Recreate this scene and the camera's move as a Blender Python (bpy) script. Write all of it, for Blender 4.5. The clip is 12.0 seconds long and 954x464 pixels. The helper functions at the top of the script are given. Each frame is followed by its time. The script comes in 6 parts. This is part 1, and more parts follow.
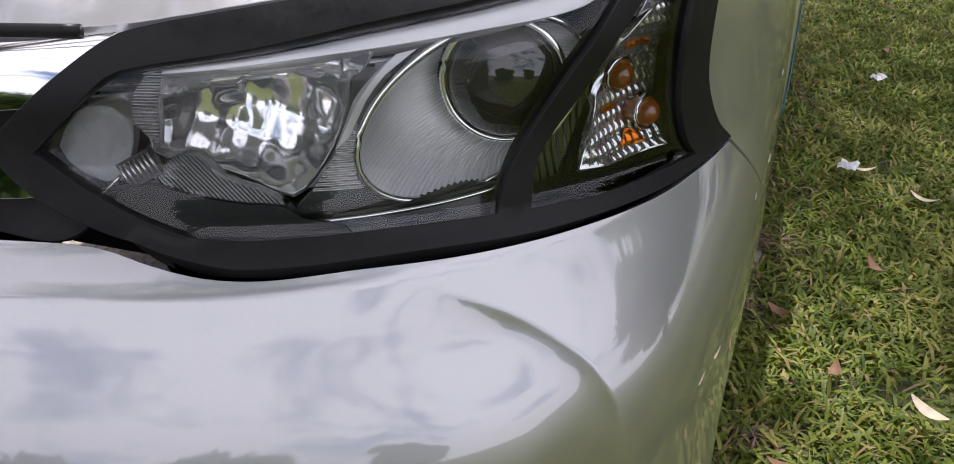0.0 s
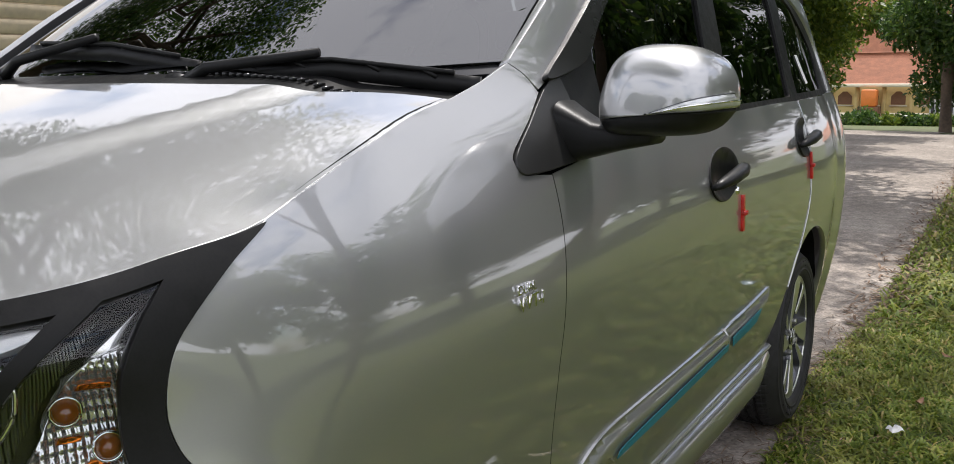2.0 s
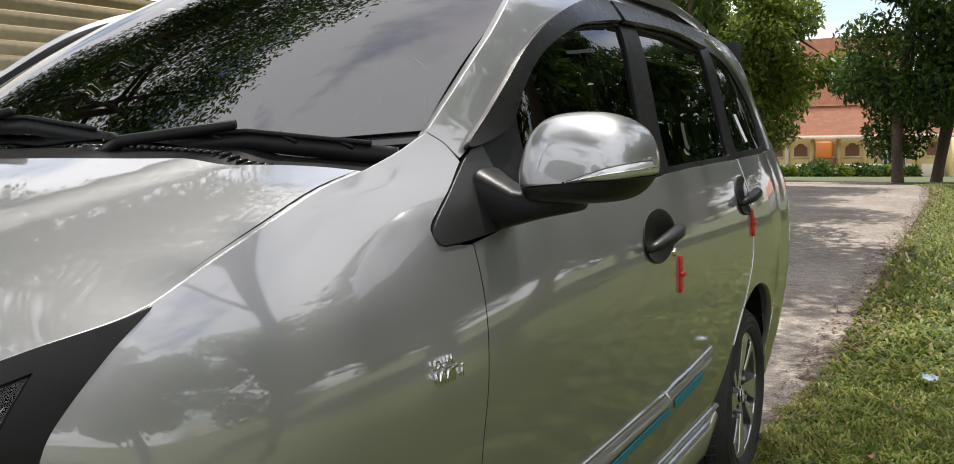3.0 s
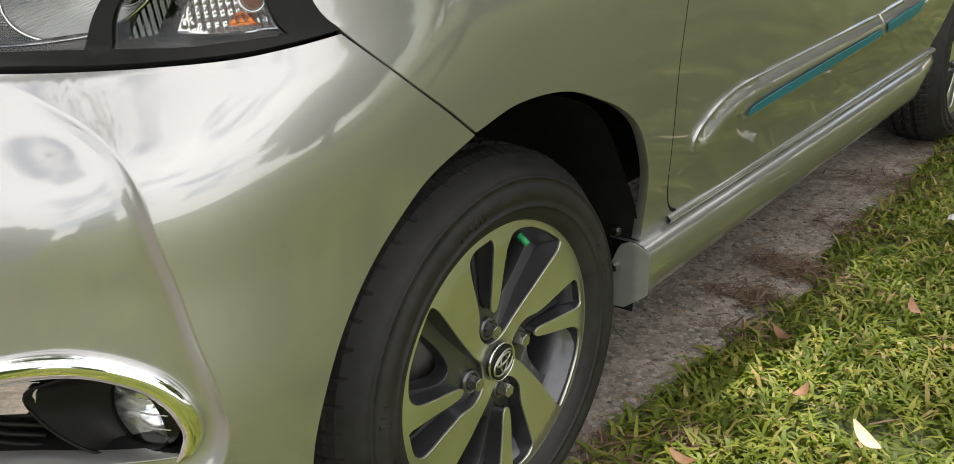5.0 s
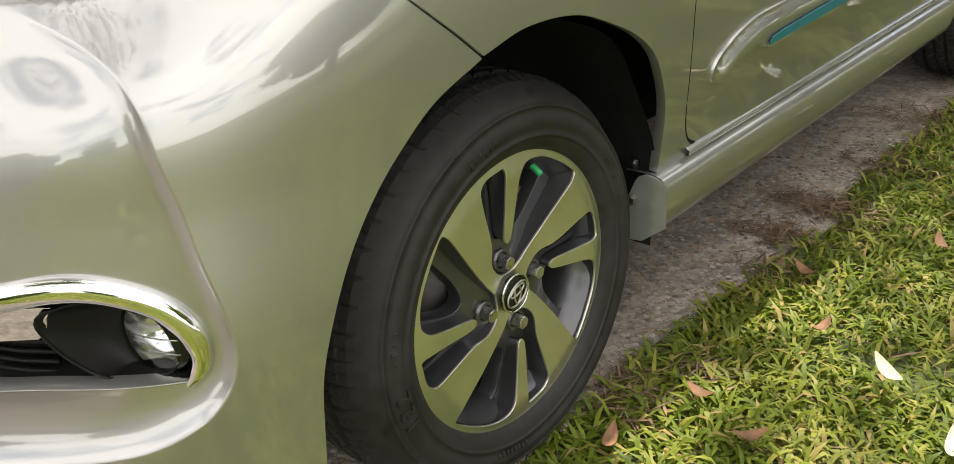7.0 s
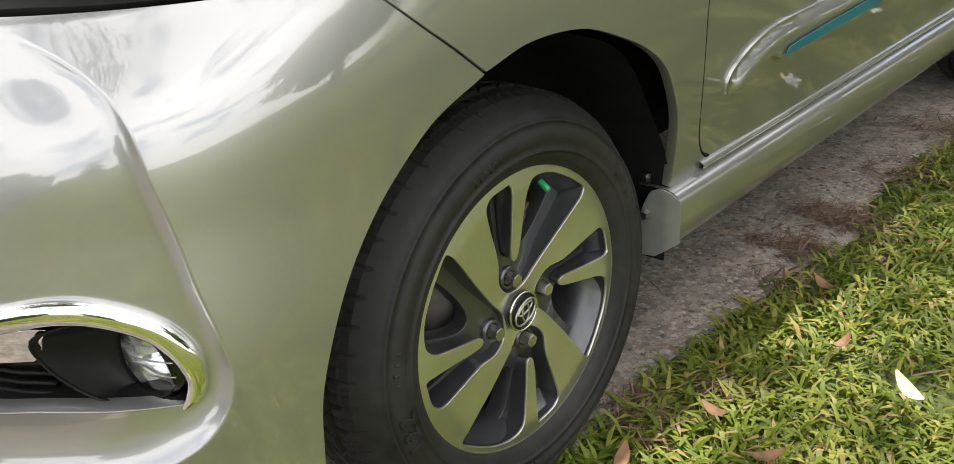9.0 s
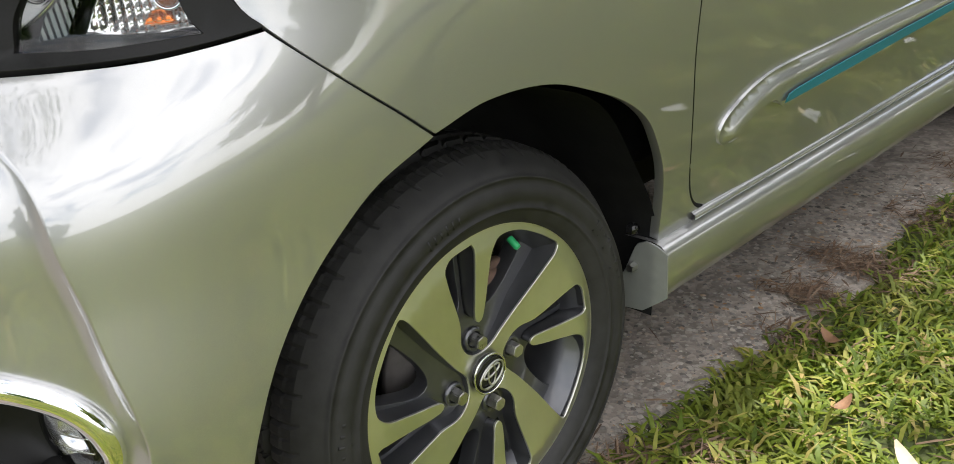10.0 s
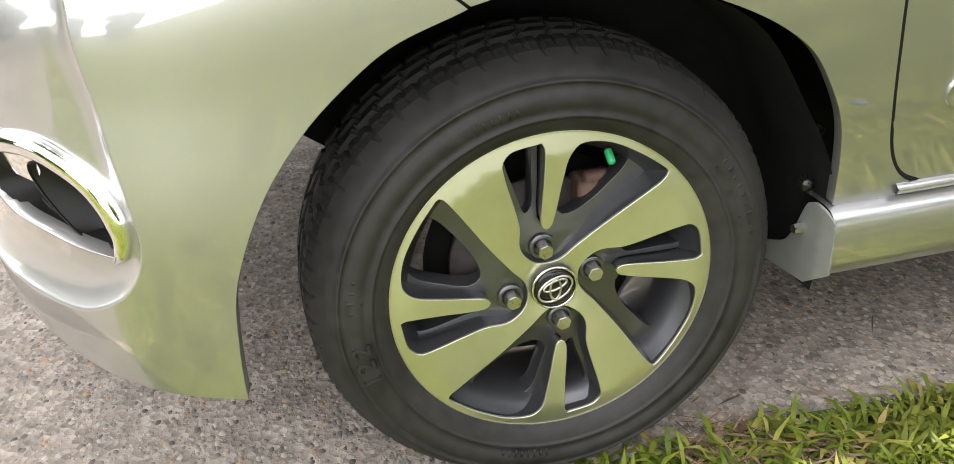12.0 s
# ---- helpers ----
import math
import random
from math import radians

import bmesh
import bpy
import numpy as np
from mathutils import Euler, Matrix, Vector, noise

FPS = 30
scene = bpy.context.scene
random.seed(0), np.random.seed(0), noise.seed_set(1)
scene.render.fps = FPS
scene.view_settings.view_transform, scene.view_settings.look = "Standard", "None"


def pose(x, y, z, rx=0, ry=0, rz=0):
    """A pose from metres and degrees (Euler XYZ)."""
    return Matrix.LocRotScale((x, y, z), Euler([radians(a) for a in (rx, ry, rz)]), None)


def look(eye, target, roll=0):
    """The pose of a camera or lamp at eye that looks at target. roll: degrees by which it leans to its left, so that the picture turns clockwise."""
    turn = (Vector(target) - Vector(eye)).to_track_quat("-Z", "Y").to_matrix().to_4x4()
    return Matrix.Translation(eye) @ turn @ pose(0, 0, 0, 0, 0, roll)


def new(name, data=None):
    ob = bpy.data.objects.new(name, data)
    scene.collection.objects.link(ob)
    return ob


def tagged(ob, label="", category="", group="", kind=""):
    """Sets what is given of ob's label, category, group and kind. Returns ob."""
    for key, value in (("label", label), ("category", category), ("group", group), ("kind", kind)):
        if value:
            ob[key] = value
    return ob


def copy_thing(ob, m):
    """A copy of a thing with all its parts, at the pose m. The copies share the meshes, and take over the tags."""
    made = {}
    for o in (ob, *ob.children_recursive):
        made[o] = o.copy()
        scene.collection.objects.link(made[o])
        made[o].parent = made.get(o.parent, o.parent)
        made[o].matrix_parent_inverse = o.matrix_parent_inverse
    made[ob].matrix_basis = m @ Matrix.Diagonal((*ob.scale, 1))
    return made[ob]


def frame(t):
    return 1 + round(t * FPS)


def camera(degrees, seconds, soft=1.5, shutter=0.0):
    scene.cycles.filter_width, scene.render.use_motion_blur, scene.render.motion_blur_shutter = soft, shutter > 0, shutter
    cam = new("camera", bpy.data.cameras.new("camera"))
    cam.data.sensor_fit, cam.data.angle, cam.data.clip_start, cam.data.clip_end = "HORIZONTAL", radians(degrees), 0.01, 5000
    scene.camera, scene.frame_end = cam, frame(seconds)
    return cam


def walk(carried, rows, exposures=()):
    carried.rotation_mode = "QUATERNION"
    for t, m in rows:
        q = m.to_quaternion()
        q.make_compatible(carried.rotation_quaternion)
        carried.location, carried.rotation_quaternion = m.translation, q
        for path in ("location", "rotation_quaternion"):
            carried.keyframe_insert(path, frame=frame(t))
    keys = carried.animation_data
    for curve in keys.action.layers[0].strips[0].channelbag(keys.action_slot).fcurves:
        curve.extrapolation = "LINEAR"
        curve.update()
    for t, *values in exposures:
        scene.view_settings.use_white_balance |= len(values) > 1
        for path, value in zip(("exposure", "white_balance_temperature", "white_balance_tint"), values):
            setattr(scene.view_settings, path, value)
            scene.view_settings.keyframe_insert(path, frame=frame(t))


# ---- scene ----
from mathutils import geometry

cam = camera(54.2, 12.0, soft=0.9)
PATH = [
    (0, (0.081, -1.077, 1.187), (-0.52, 0.576, 0.233), -1.3),
    (0.2, (0.15, -1.025, 1.162), (-0.706, 0.531, 0.242), -2.6),
    (0.5, (0.262, -0.959, 1.14), (-0.774, 0.521, 0.282), -4.0),
    (0.7, (0.323, -0.928, 1.145), (-0.723, 0.585, 0.36), -3.4),
    (1, (0.424, -0.92, 1.17), (-0.673, 0.628, 0.538), -3.1),
    (1.2, (0.502, -0.946, 1.172), (-0.621, 0.628, 0.659), -3.0),
    (1.5, (0.601, -0.956, 1.187), (-0.527, 0.642, 0.766), -2.7),
    (2, (0.697, -0.881, 1.242), (-0.312, 0.814, 0.916), -0.6),
    (2.5, (0.736, -0.82, 1.28), (-0.209, 0.929, 1.067), -0.8),
    (2.7, (0.74, -0.815, 1.277), (-0.21, 0.934, 1.083), -1.2),
    (4.3, (0.79, -0.9, 1.114), (-0.232, 0.735, 0.585), -1.5),
    (4.5, (0.787, -0.913, 1.092), (-0.313, 0.645, 0.49), -1.4),
    (5, (0.805, -0.953, 1.043), (-0.414, 0.431, 0.268), -3.4),
    (5.5, (0.81, -0.96, 1.012), (-0.391, 0.382, 0.141), -3.8),
    (6, (0.818, -0.954, 1.006), (-0.387, 0.371, 0.115), -4.0),
    (6.5, (0.821, -0.942, 1.003), (-0.402, 0.376, 0.128), -4.4),
    (7, (0.824, -0.939, 1.006), (-0.42, 0.368, 0.143), -4.9),
    (9, (0.827, -0.901, 1.006), (-0.461, 0.376, 0.163), -5.7),
    (9.5, (0.851, -0.874, 1.032), (-0.455, 0.394, 0.203), -6.1),
    (10, (0.852, -0.758, 1.035), (-0.509, 0.458, 0.217), -5.8),
    (10.5, (0.829, -0.593, 1.02), (-0.693, 0.411, 0.199), -2.7),
    (11, (0.857, -0.478, 0.993), (-0.81, 0.217, 0.133), -2.5),
    (11.5, (0.939, -0.382, 0.97), (-0.751, 0.095, 0.014), -1.7),
    (12, (1.03, -0.313, 0.95), (-0.707, 0.045, 0.026), -3.9),
]
walk(cam, [(t, look(eye, target, roll)) for t, eye, target, roll in PATH], exposures=[(0.0, 0.05, 6200, 20), (1.2, 0.08, 6100, 17), (2.5, 0.0, 6450, 12), (4.5, 0.32, 6600, 11), (5.0, 0.55, 7000, 9), (6.0, 0.7, 7300, 9), (7.2, 0.7, 7300, 9), (9.0, 0.72, 6850, 9), (10.5, 0.82, 6600, 10), (11.5, 1.12, 6800, 11), (12.0, 1.53, 6800, 11)])

# ---------------------------------------------------------------- world and sun
SUN_ELEVATION, SUN_AZIMUTH = radians(62), radians(-5)      # azimuth from +y towards +x
sun_way = Vector((math.sin(SUN_AZIMUTH) * math.cos(SUN_ELEVATION), math.cos(SUN_AZIMUTH) * math.cos(SUN_ELEVATION), math.sin(SUN_ELEVATION)))
sun_data = bpy.data.lights.new("sun", "SUN")
sun_data.energy, sun_data.angle, sun_data.color = 5.0, radians(0.6), (1.0, 0.95, 0.86)
sun = new("sun", sun_data)
sun.matrix_world = look(sun_way * 30, (0, 0, 0))

world = bpy.data.worlds.new("sky")
scene.world = world
world.use_nodes = True
wn, wl = world.node_tree.nodes, world.node_tree.links
wn.clear()
w_out, w_bg, w_sky = wn.new("ShaderNodeOutputWorld"), wn.new("ShaderNodeBackground"), wn.new("ShaderNodeTexSky")
w_sky.sky_type, w_sky.sun_disc = "NISHITA", False
w_sky.sun_elevation, w_sky.sun_rotation = SUN_ELEVATION, SUN_AZIMUTH
w_co, w_map, w_noise, w_ramp, w_mix = (wn.new(k) for k in ("ShaderNodeTexCoord", "ShaderNodeMapping", "ShaderNodeTexNoise", "ShaderNodeValToRGB", "ShaderNodeMixRGB"))
w_map.inputs["Scale"].default_value = (1.3, 1.3, 3.0)
w_noise.inputs["Scale"].default_value, w_noise.inputs["Detail"].default_value, w_noise.inputs["Roughness"].default_value = 2.4, 8, 0.58
w_ramp.color_ramp.elements[0].position, w_ramp.color_ramp.elements[1].position = 0.36, 0.50
w_mix.inputs[2].default_value = (9.6, 9.6, 9.9, 1)          # bright broken cloud
wl.new(w_co.outputs["Generated"], w_map.inputs[0]), wl.new(w_map.outputs[0], w_noise.inputs["Vector"])
wl.new(w_noise.outputs["Fac"], w_ramp.inputs[0]), wl.new(w_ramp.outputs[0], w_mix.inputs[0])
wl.new(w_sky.outputs[0], w_mix.inputs[1]), wl.new(w_mix.outputs[0], w_bg.inputs[0])
w_bg.inputs[1].default_value = 0.15
wl.new(w_bg.outputs[0], w_out.inputs[0])


# ---------------------------------------------------------------- materials
def material(name, base=(0.5, 0.5, 0.5), rough=0.5, metal=0.0, **more):
    """Plain start of a material; returns it with its tree and its shader."""
    m = bpy.data.materials.new(name)
    m.use_nodes = True
    p = m.node_tree.nodes["Principled BSDF"]
    p.inputs["Base Color"].default_value = (*base, 1)
    p.inputs["Roughness"].default_value, p.inputs["Metallic"].default_value = rough, metal
    for key, value in more.items():
        p.inputs[key.replace("_", " ")].default_value = value
    return m, m.node_tree, p


def noise_node(tree, scale, detail=4, rough=0.55, space="Object"):
    co, n = tree.nodes.new("ShaderNodeTexCoord"), tree.nodes.new("ShaderNodeTexNoise")
    n.inputs["Scale"].default_value, n.inputs["Detail"].default_value, n.inputs["Roughness"].default_value = scale, detail, rough
    tree.links.new(co.outputs[space], n.inputs["Vector"])
    return n


def ramp_node(tree, source, stops):
    r = tree.nodes.new("ShaderNodeValToRGB")
    while len(r.color_ramp.elements) < len(stops):
        r.color_ramp.elements.new(0.5)
    for e, (pos, col) in zip(r.color_ramp.elements, stops):
        e.position, e.color = pos, (*col, 1) if len(col) == 3 else col
    tree.links.new(source, r.inputs[0])
    return r


def bump_node(tree, shader, height, strength, distance, under=None):
    b = tree.nodes.new("ShaderNodeBump")
    b.inputs["Strength"].default_value, b.inputs["Distance"].default_value = strength, distance
    tree.links.new(height, b.inputs["Height"])
    if under:
        tree.links.new(under.outputs[0], b.inputs["Normal"])
    tree.links.new(b.outputs[0], shader.inputs["Normal"])
    return b


def grey(v):
    return (v, v, v)


def worn(name, base, rough, metal=0.0, spread=0.12, scale=40, bump=0.0, dist=0.001, rough_spread=0.12, **more):
    """A material whose colour and gloss vary at two scales, with fine relief."""
    m, tree, p = material(name, base, rough, metal, **more)
    n1, n2 = noise_node(tree, scale, 6), noise_node(tree, scale * 0.12, 3)
    mul = tree.nodes.new("ShaderNodeMath")
    mul.operation = "ADD"
    tree.links.new(n1.outputs["Fac"], mul.inputs[0]), tree.links.new(n2.outputs["Fac"], mul.inputs[1])
    half = tree.nodes.new("ShaderNodeMath")
    half.operation = "MULTIPLY"
    half.inputs[1].default_value = 0.5
    tree.links.new(mul.outputs[0], half.inputs[0])
    lo, hi = tuple(c * (1 - spread) for c in base), tuple(min(1, c * (1 + spread)) for c in base)
    r = ramp_node(tree, half.outputs[0], [(0.32, lo), (0.68, hi)])
    tree.links.new(r.outputs[0], p.inputs["Base Color"])
    rr = ramp_node(tree, half.outputs[0], [(0.3, grey(max(0.01, rough - rough_spread))), (0.7, grey(min(1, rough + rough_spread)))])
    tree.links.new(rr.outputs[0], p.inputs["Roughness"])
    if bump:
        bump_node(tree, p, n1.outputs["Fac"], bump, dist)
    return m


def make_paint():
    """Silver metallic base with fine flakes under a glossy clear coat."""
    m, tree, p = material("silver_paint", (0.42, 0.42, 0.42), 0.40, 0.84, Coat_Weight=1.0, Coat_Roughness=0.02)
    p.inputs["Coat IOR"].default_value = 2.1
    flake, dust = noise_node(tree, 2200, 2), noise_node(tree, 5, 6)
    r = ramp_node(tree, flake.outputs["Fac"], [(0.3, (0.37, 0.37, 0.37)), (0.7, (0.48, 0.48, 0.48))])
    tree.links.new(r.outputs[0], p.inputs["Base Color"])
    peel = noise_node(tree, 420, 2)
    b1 = tree.nodes.new("ShaderNodeBump")
    b1.inputs["Strength"].default_value, b1.inputs["Distance"].default_value = 0.03, 0.0003
    tree.links.new(peel.outputs["Fac"], b1.inputs["Height"])
    tree.links.new(b1.outputs[0], p.inputs["Coat Normal"])
    cr = ramp_node(tree, dust.outputs["Fac"], [(0.35, grey(0.005)), (0.7, grey(0.03))])
    tree.links.new(cr.outputs[0], p.inputs["Coat Roughness"])
    return m


def make_clear(name, tint, ior, rough=0.0):
    """Thin glass: clear through, with Fresnel gloss."""
    m = bpy.data.materials.new(name)
    m.use_nodes = True
    t = m.node_tree
    t.nodes.clear()
    out, mix, fres = t.nodes.new("ShaderNodeOutputMaterial"), t.nodes.new("ShaderNodeMixShader"), t.nodes.new("ShaderNodeFresnel")
    tr, gl = t.nodes.new("ShaderNodeBsdfTransparent"), t.nodes.new("ShaderNodeBsdfGlossy")
    tr.inputs[0].default_value = (*tint, 1)
    gl.inputs["Roughness"].default_value = rough
    fres.inputs["IOR"].default_value = ior
    t.links.new(fres.outputs[0], mix.inputs[0]), t.links.new(tr.outputs[0], mix.inputs[1])
    t.links.new(gl.outputs[0], mix.inputs[2]), t.links.new(mix.outputs[0], out.inputs[0])
    return m


def make_ribbed(name, base, rough, count, axis, depth, metal=1.0, turn=0.0):
    """Reflector with fine parallel ribs."""
    m, tree, p = material(name, base, rough, metal)
    co, wave, mp = tree.nodes.new("ShaderNodeTexCoord"), tree.nodes.new("ShaderNodeTexWave"), tree.nodes.new("ShaderNodeMapping")
    wave.bands_direction, wave.wave_profile = axis, "SIN"
    wave.inputs["Scale"].default_value = count
    tree.links.new(co.outputs["Object"], mp.inputs[0]), tree.links.new(mp.outputs[0], wave.inputs["Vector"])
    mp.inputs["Rotation"].default_value = (0, turn, 0)
    bump_node(tree, p, wave.outputs["Fac"], 0.9, depth)
    return m


def make_island(name, stops, rough, spec=0.4, translucent=0.0, bump=0.0, patch=None):
    """Colour that differs from piece to piece of a joined mesh."""
    m, tree, p = material(name, (0.1, 0.1, 0.1), rough)
    p.inputs["Specular IOR Level"].default_value = spec
    geo = tree.nodes.new("ShaderNodeNewGeometry")
    r = ramp_node(tree, geo.outputs["Random Per Island"], stops)
    n = noise_node(tree, 60, 3)
    mix = tree.nodes.new("ShaderNodeMixRGB")
    mix.blend_type = "MULTIPLY"
    mix.inputs[0].default_value = 0.5
    tone = ramp_node(tree, n.outputs["Fac"], [(0.3, grey(0.6)), (0.7, grey(1.25))])
    tree.links.new(r.outputs[0], mix.inputs[1]), tree.links.new(tone.outputs[0], mix.inputs[2])
    if patch:                       # drier patches over the plot
        dry, wide = tree.nodes.new("ShaderNodeMixRGB"), noise_node(tree, 2.6, 5)
        fade = ramp_node(tree, wide.outputs["Fac"], [(0.48, grey(0)), (0.68, grey(0.5))])
        dry.inputs[2].default_value = (*patch, 1)
        tree.links.new(fade.outputs[0], dry.inputs[0]), tree.links.new(mix.outputs[0], dry.inputs[1])
        mix = dry
    tree.links.new(mix.outputs[0], p.inputs["Base Color"])
    if translucent:
        out = tree.nodes["Material Output"]
        tl, ms = tree.nodes.new("ShaderNodeBsdfTranslucent"), tree.nodes.new("ShaderNodeMixShader")
        ms.inputs[0].default_value = translucent
        tree.links.new(mix.outputs[0], tl.inputs[0]), tree.links.new(p.outputs[0], ms.inputs[1])
        tree.links.new(tl.outputs[0], ms.inputs[2]), tree.links.new(ms.outputs[0], out.inputs[0])
    if bump:
        bump_node(tree, p, n.outputs["Fac"], bump, 0.002)
    return m


def make_ground(name, a, b, c, fine, grain):
    """Ground with patches, grains and relief."""
    m, tree, p = material(name, a, 0.9)
    big, mid, small = noise_node(tree, 0.9, 5), noise_node(tree, 14, 6), noise_node(tree, fine, 4)
    vor = tree.nodes.new("ShaderNodeTexVoronoi")
    co = tree.nodes.new("ShaderNodeTexCoord")
    vor.inputs["Scale"].default_value = grain
    tree.links.new(co.outputs["Object"], vor.inputs["Vector"])
    r1 = ramp_node(tree, big.outputs["Fac"], [(0.32, a), (0.55, b), (0.75, c)])
    r2 = ramp_node(tree, mid.outputs["Fac"], [(0.3, grey(0.62)), (0.7, grey(1.2))])
    r3 = ramp_node(tree, vor.outputs["Color"], [(0.0, grey(0.55)), (0.5, grey(0.95)), (1.0, grey(1.45))])
    m1, m2 = tree.nodes.new("ShaderNodeMixRGB"), tree.nodes.new("ShaderNodeMixRGB")
    for mm, x, y in ((m1, r1, r2), (m2, m1, r3)):
        mm.blend_type = "MULTIPLY"
        mm.inputs[0].default_value = 0.85
        tree.links.new(x.outputs[0], mm.inputs[1]), tree.links.new(y.outputs[0], mm.inputs[2])
    tree.links.new(m2.outputs[0], p.inputs["Base Color"])
    b1 = bump_node(tree, p, vor.outputs["Distance"], 0.5, 0.006)
    bump_node(tree, p, small.outputs["Fac"], 0.5, 0.003, b1)
    return m


PAINT = make_paint()
BLACK = worn("black_plastic", grey(0.010), 0.42, spread=0.25, scale=300, bump=0.15, dist=0.0004, Specular_IOR_Level=0.2)
GLOSSBLACK = worn("gloss_black_plastic", grey(0.010), 0.16, spread=0.2, scale=60, rough_spread=0.02)
DARK = worn("dark_liner", grey(0.012), 0.85, spread=0.5, scale=30, bump=0.5, dist=0.003, Specular_IOR_Level=0.12)
CHROME = worn("chrome", (0.88, 0.88, 0.88), 0.05, 1.0, spread=0.04, scale=30, rough_spread=0.03)
REFLECTOR = worn("lamp_reflector", (0.85, 0.85, 0.85), 0.12, 0.85, spread=0.05, scale=20, rough_spread=0.05)
CLEAR = make_clear("clear_lens", (0.96, 0.97, 0.97), 1.5)
POLISHED = worn("polished_reflector", (0.95, 0.95, 0.95), 0.10, .8, spread=0.04, scale=20, rough_spread=0.03)
SATIN = worn("satin_grey_plastic", grey(0.015), 0.38, spread=0.15, scale=200, bump=0.1, dist=0.0003, rough_spread=0.05, Specular_IOR_Level=0.5)
SMOKED = worn("smoked_acrylic", grey(0.007), 0.28, spread=0.1, scale=20, rough_spread=0.04, Specular_IOR_Level=0.4)
MASKBLACK = worn("lamp_mask_black", grey(0.008), 0.35, spread=0.2, scale=60, rough_spread=0.02, Specular_IOR_Level=0.25)
LENSGLASS = worn("projector_glass", grey(0.02), 0.02, spread=0.1, scale=10, rough_spread=0.01, Coat_Weight=1.0)
TINT = make_clear("tinted_glass", (0.035, 0.04, 0.04), 1.5)
SCREEN = make_clear("windscreen_glass", (0.10, 0.11, 0.11), 2.6)
RUBBER = worn("tyre_rubber", (.022, .0215, .021), 0.62, Specular_IOR_Level=.35, spread=0.55, scale=55, bump=0.25, dist=0.0006)
GUNMETAL = worn("gunmetal_paint", (0.115, 0.117, 0.125), 0.32, 0.78, spread=0.1, scale=40, rough_spread=.02, Coat_Weight=0.4)
STEEL = worn("nut_steel", (0.56, 0.55, 0.53), 0.35, 1.0, spread=0.2, scale=200)
RUST = worn("rusty_iron", (0.16, 0.10, 0.075), 0.8, 0.2, spread=0.5, scale=60, bump=0.4)
GREENCAP = worn("green_plastic", (0.02, 0.36, 0.13), 0.35, spread=0.1)
RED = worn("red_plastic", (0.55, 0.02, 0.015), 0.35, spread=0.15)
TEAL = worn("teal_film", (0.015, 0.16, 0.20), 0.45, spread=0.1)
WHITE = worn("white_paint", grey(0.75), 0.5, spread=0.08, scale=12)
GREYPLASTIC = worn("painted_flap", (0.25, 0.26, 0.245), 0.45, 0.3, spread=0.15, scale=30)


def make_machined():
    m, tree, p = material("machined_alloy", (0.72, 0.72, 0.66), 0.38, 1.0, Coat_Weight=0.4)
    p.inputs["Coat Roughness"].default_value = 0.12
    n, fine = noise_node(tree, 9, 5), noise_node(tree, 160, 3)
    r = ramp_node(tree, n.outputs["Fac"], [(0.3, (0.68, 0.68, 0.62)), (0.7, (0.80, 0.80, 0.74))])
    tree.links.new(r.outputs[0], p.inputs["Base Color"])
    rr = ramp_node(tree, fine.outputs["Fac"], [(0.3, grey(0.34)), (0.75, grey(0.42))])
    tree.links.new(rr.outputs[0], p.inputs["Roughness"])
    return m


MACHINED = make_machined()


# ---------------------------------------------------------------- building helpers
def part(name, bm_or_data, mat, parent=None, label="", smooth=True, normals=None):
    """Links a mesh as one object, under its thing."""
    me = bpy.data.meshes.new(name)
    if isinstance(bm_or_data, bmesh.types.BMesh):
        bm_or_data.to_mesh(me)
        bm_or_data.free()
    else:
        verts, faces = bm_or_data
        me.from_pydata([tuple(v) for v in verts], [], [tuple(f) for f in faces])
    me.materials.append(mat)
    me.polygons.foreach_set("use_smooth", [smooth] * len(me.polygons))
    if normals is not None:
        me.normals_split_custom_set_from_vertices([tuple(n) for n in normals])
    me.update()
    ob = new(name, me)
    if parent:
        ob.parent = parent
    if label:
        tagged(ob, label)
    return ob


def empty(name, label="", category="", group="", kind=""):
    return tagged(new(name), label, category, group, kind)


def smooth_line(points, closed=False, step=0.012):
    """Curve through control points; a third number 1 makes a corner."""
    pts = [np.array(p[:2], float) for p in points]
    sharp = [len(p) > 2 and p[2] == 1 for p in points]
    n, out = len(pts), []
    for i in range(n if closed else n - 1):
        a, b = pts[i], pts[(i + 1) % n]
        before = pts[i - 1] if (closed or i > 0) else a
        after = pts[(i + 2) % n] if (closed or i + 2 < n) else b
        length = np.linalg.norm(b - a)
        ta = (b - a) if sharp[i] or (not closed and i == 0) else (b - before) * length / (length + np.linalg.norm(a - before))
        tb = (b - a) if sharp[(i + 1) % n] or (not closed and i + 2 >= n) else (after - a) * length / (length + np.linalg.norm(after - b))
        k = max(1, int(round(length / step)))
        for j in range(k):
            t = j / k
            out.append(a * (1 - 3 * t * t + 2 * t**3) + b * (3 * t * t - 2 * t**3) + ta * (t - 2 * t * t + t**3) + tb * (t**3 - t * t))
    if not closed:
        out.append(pts[-1])
    return np.array(out)


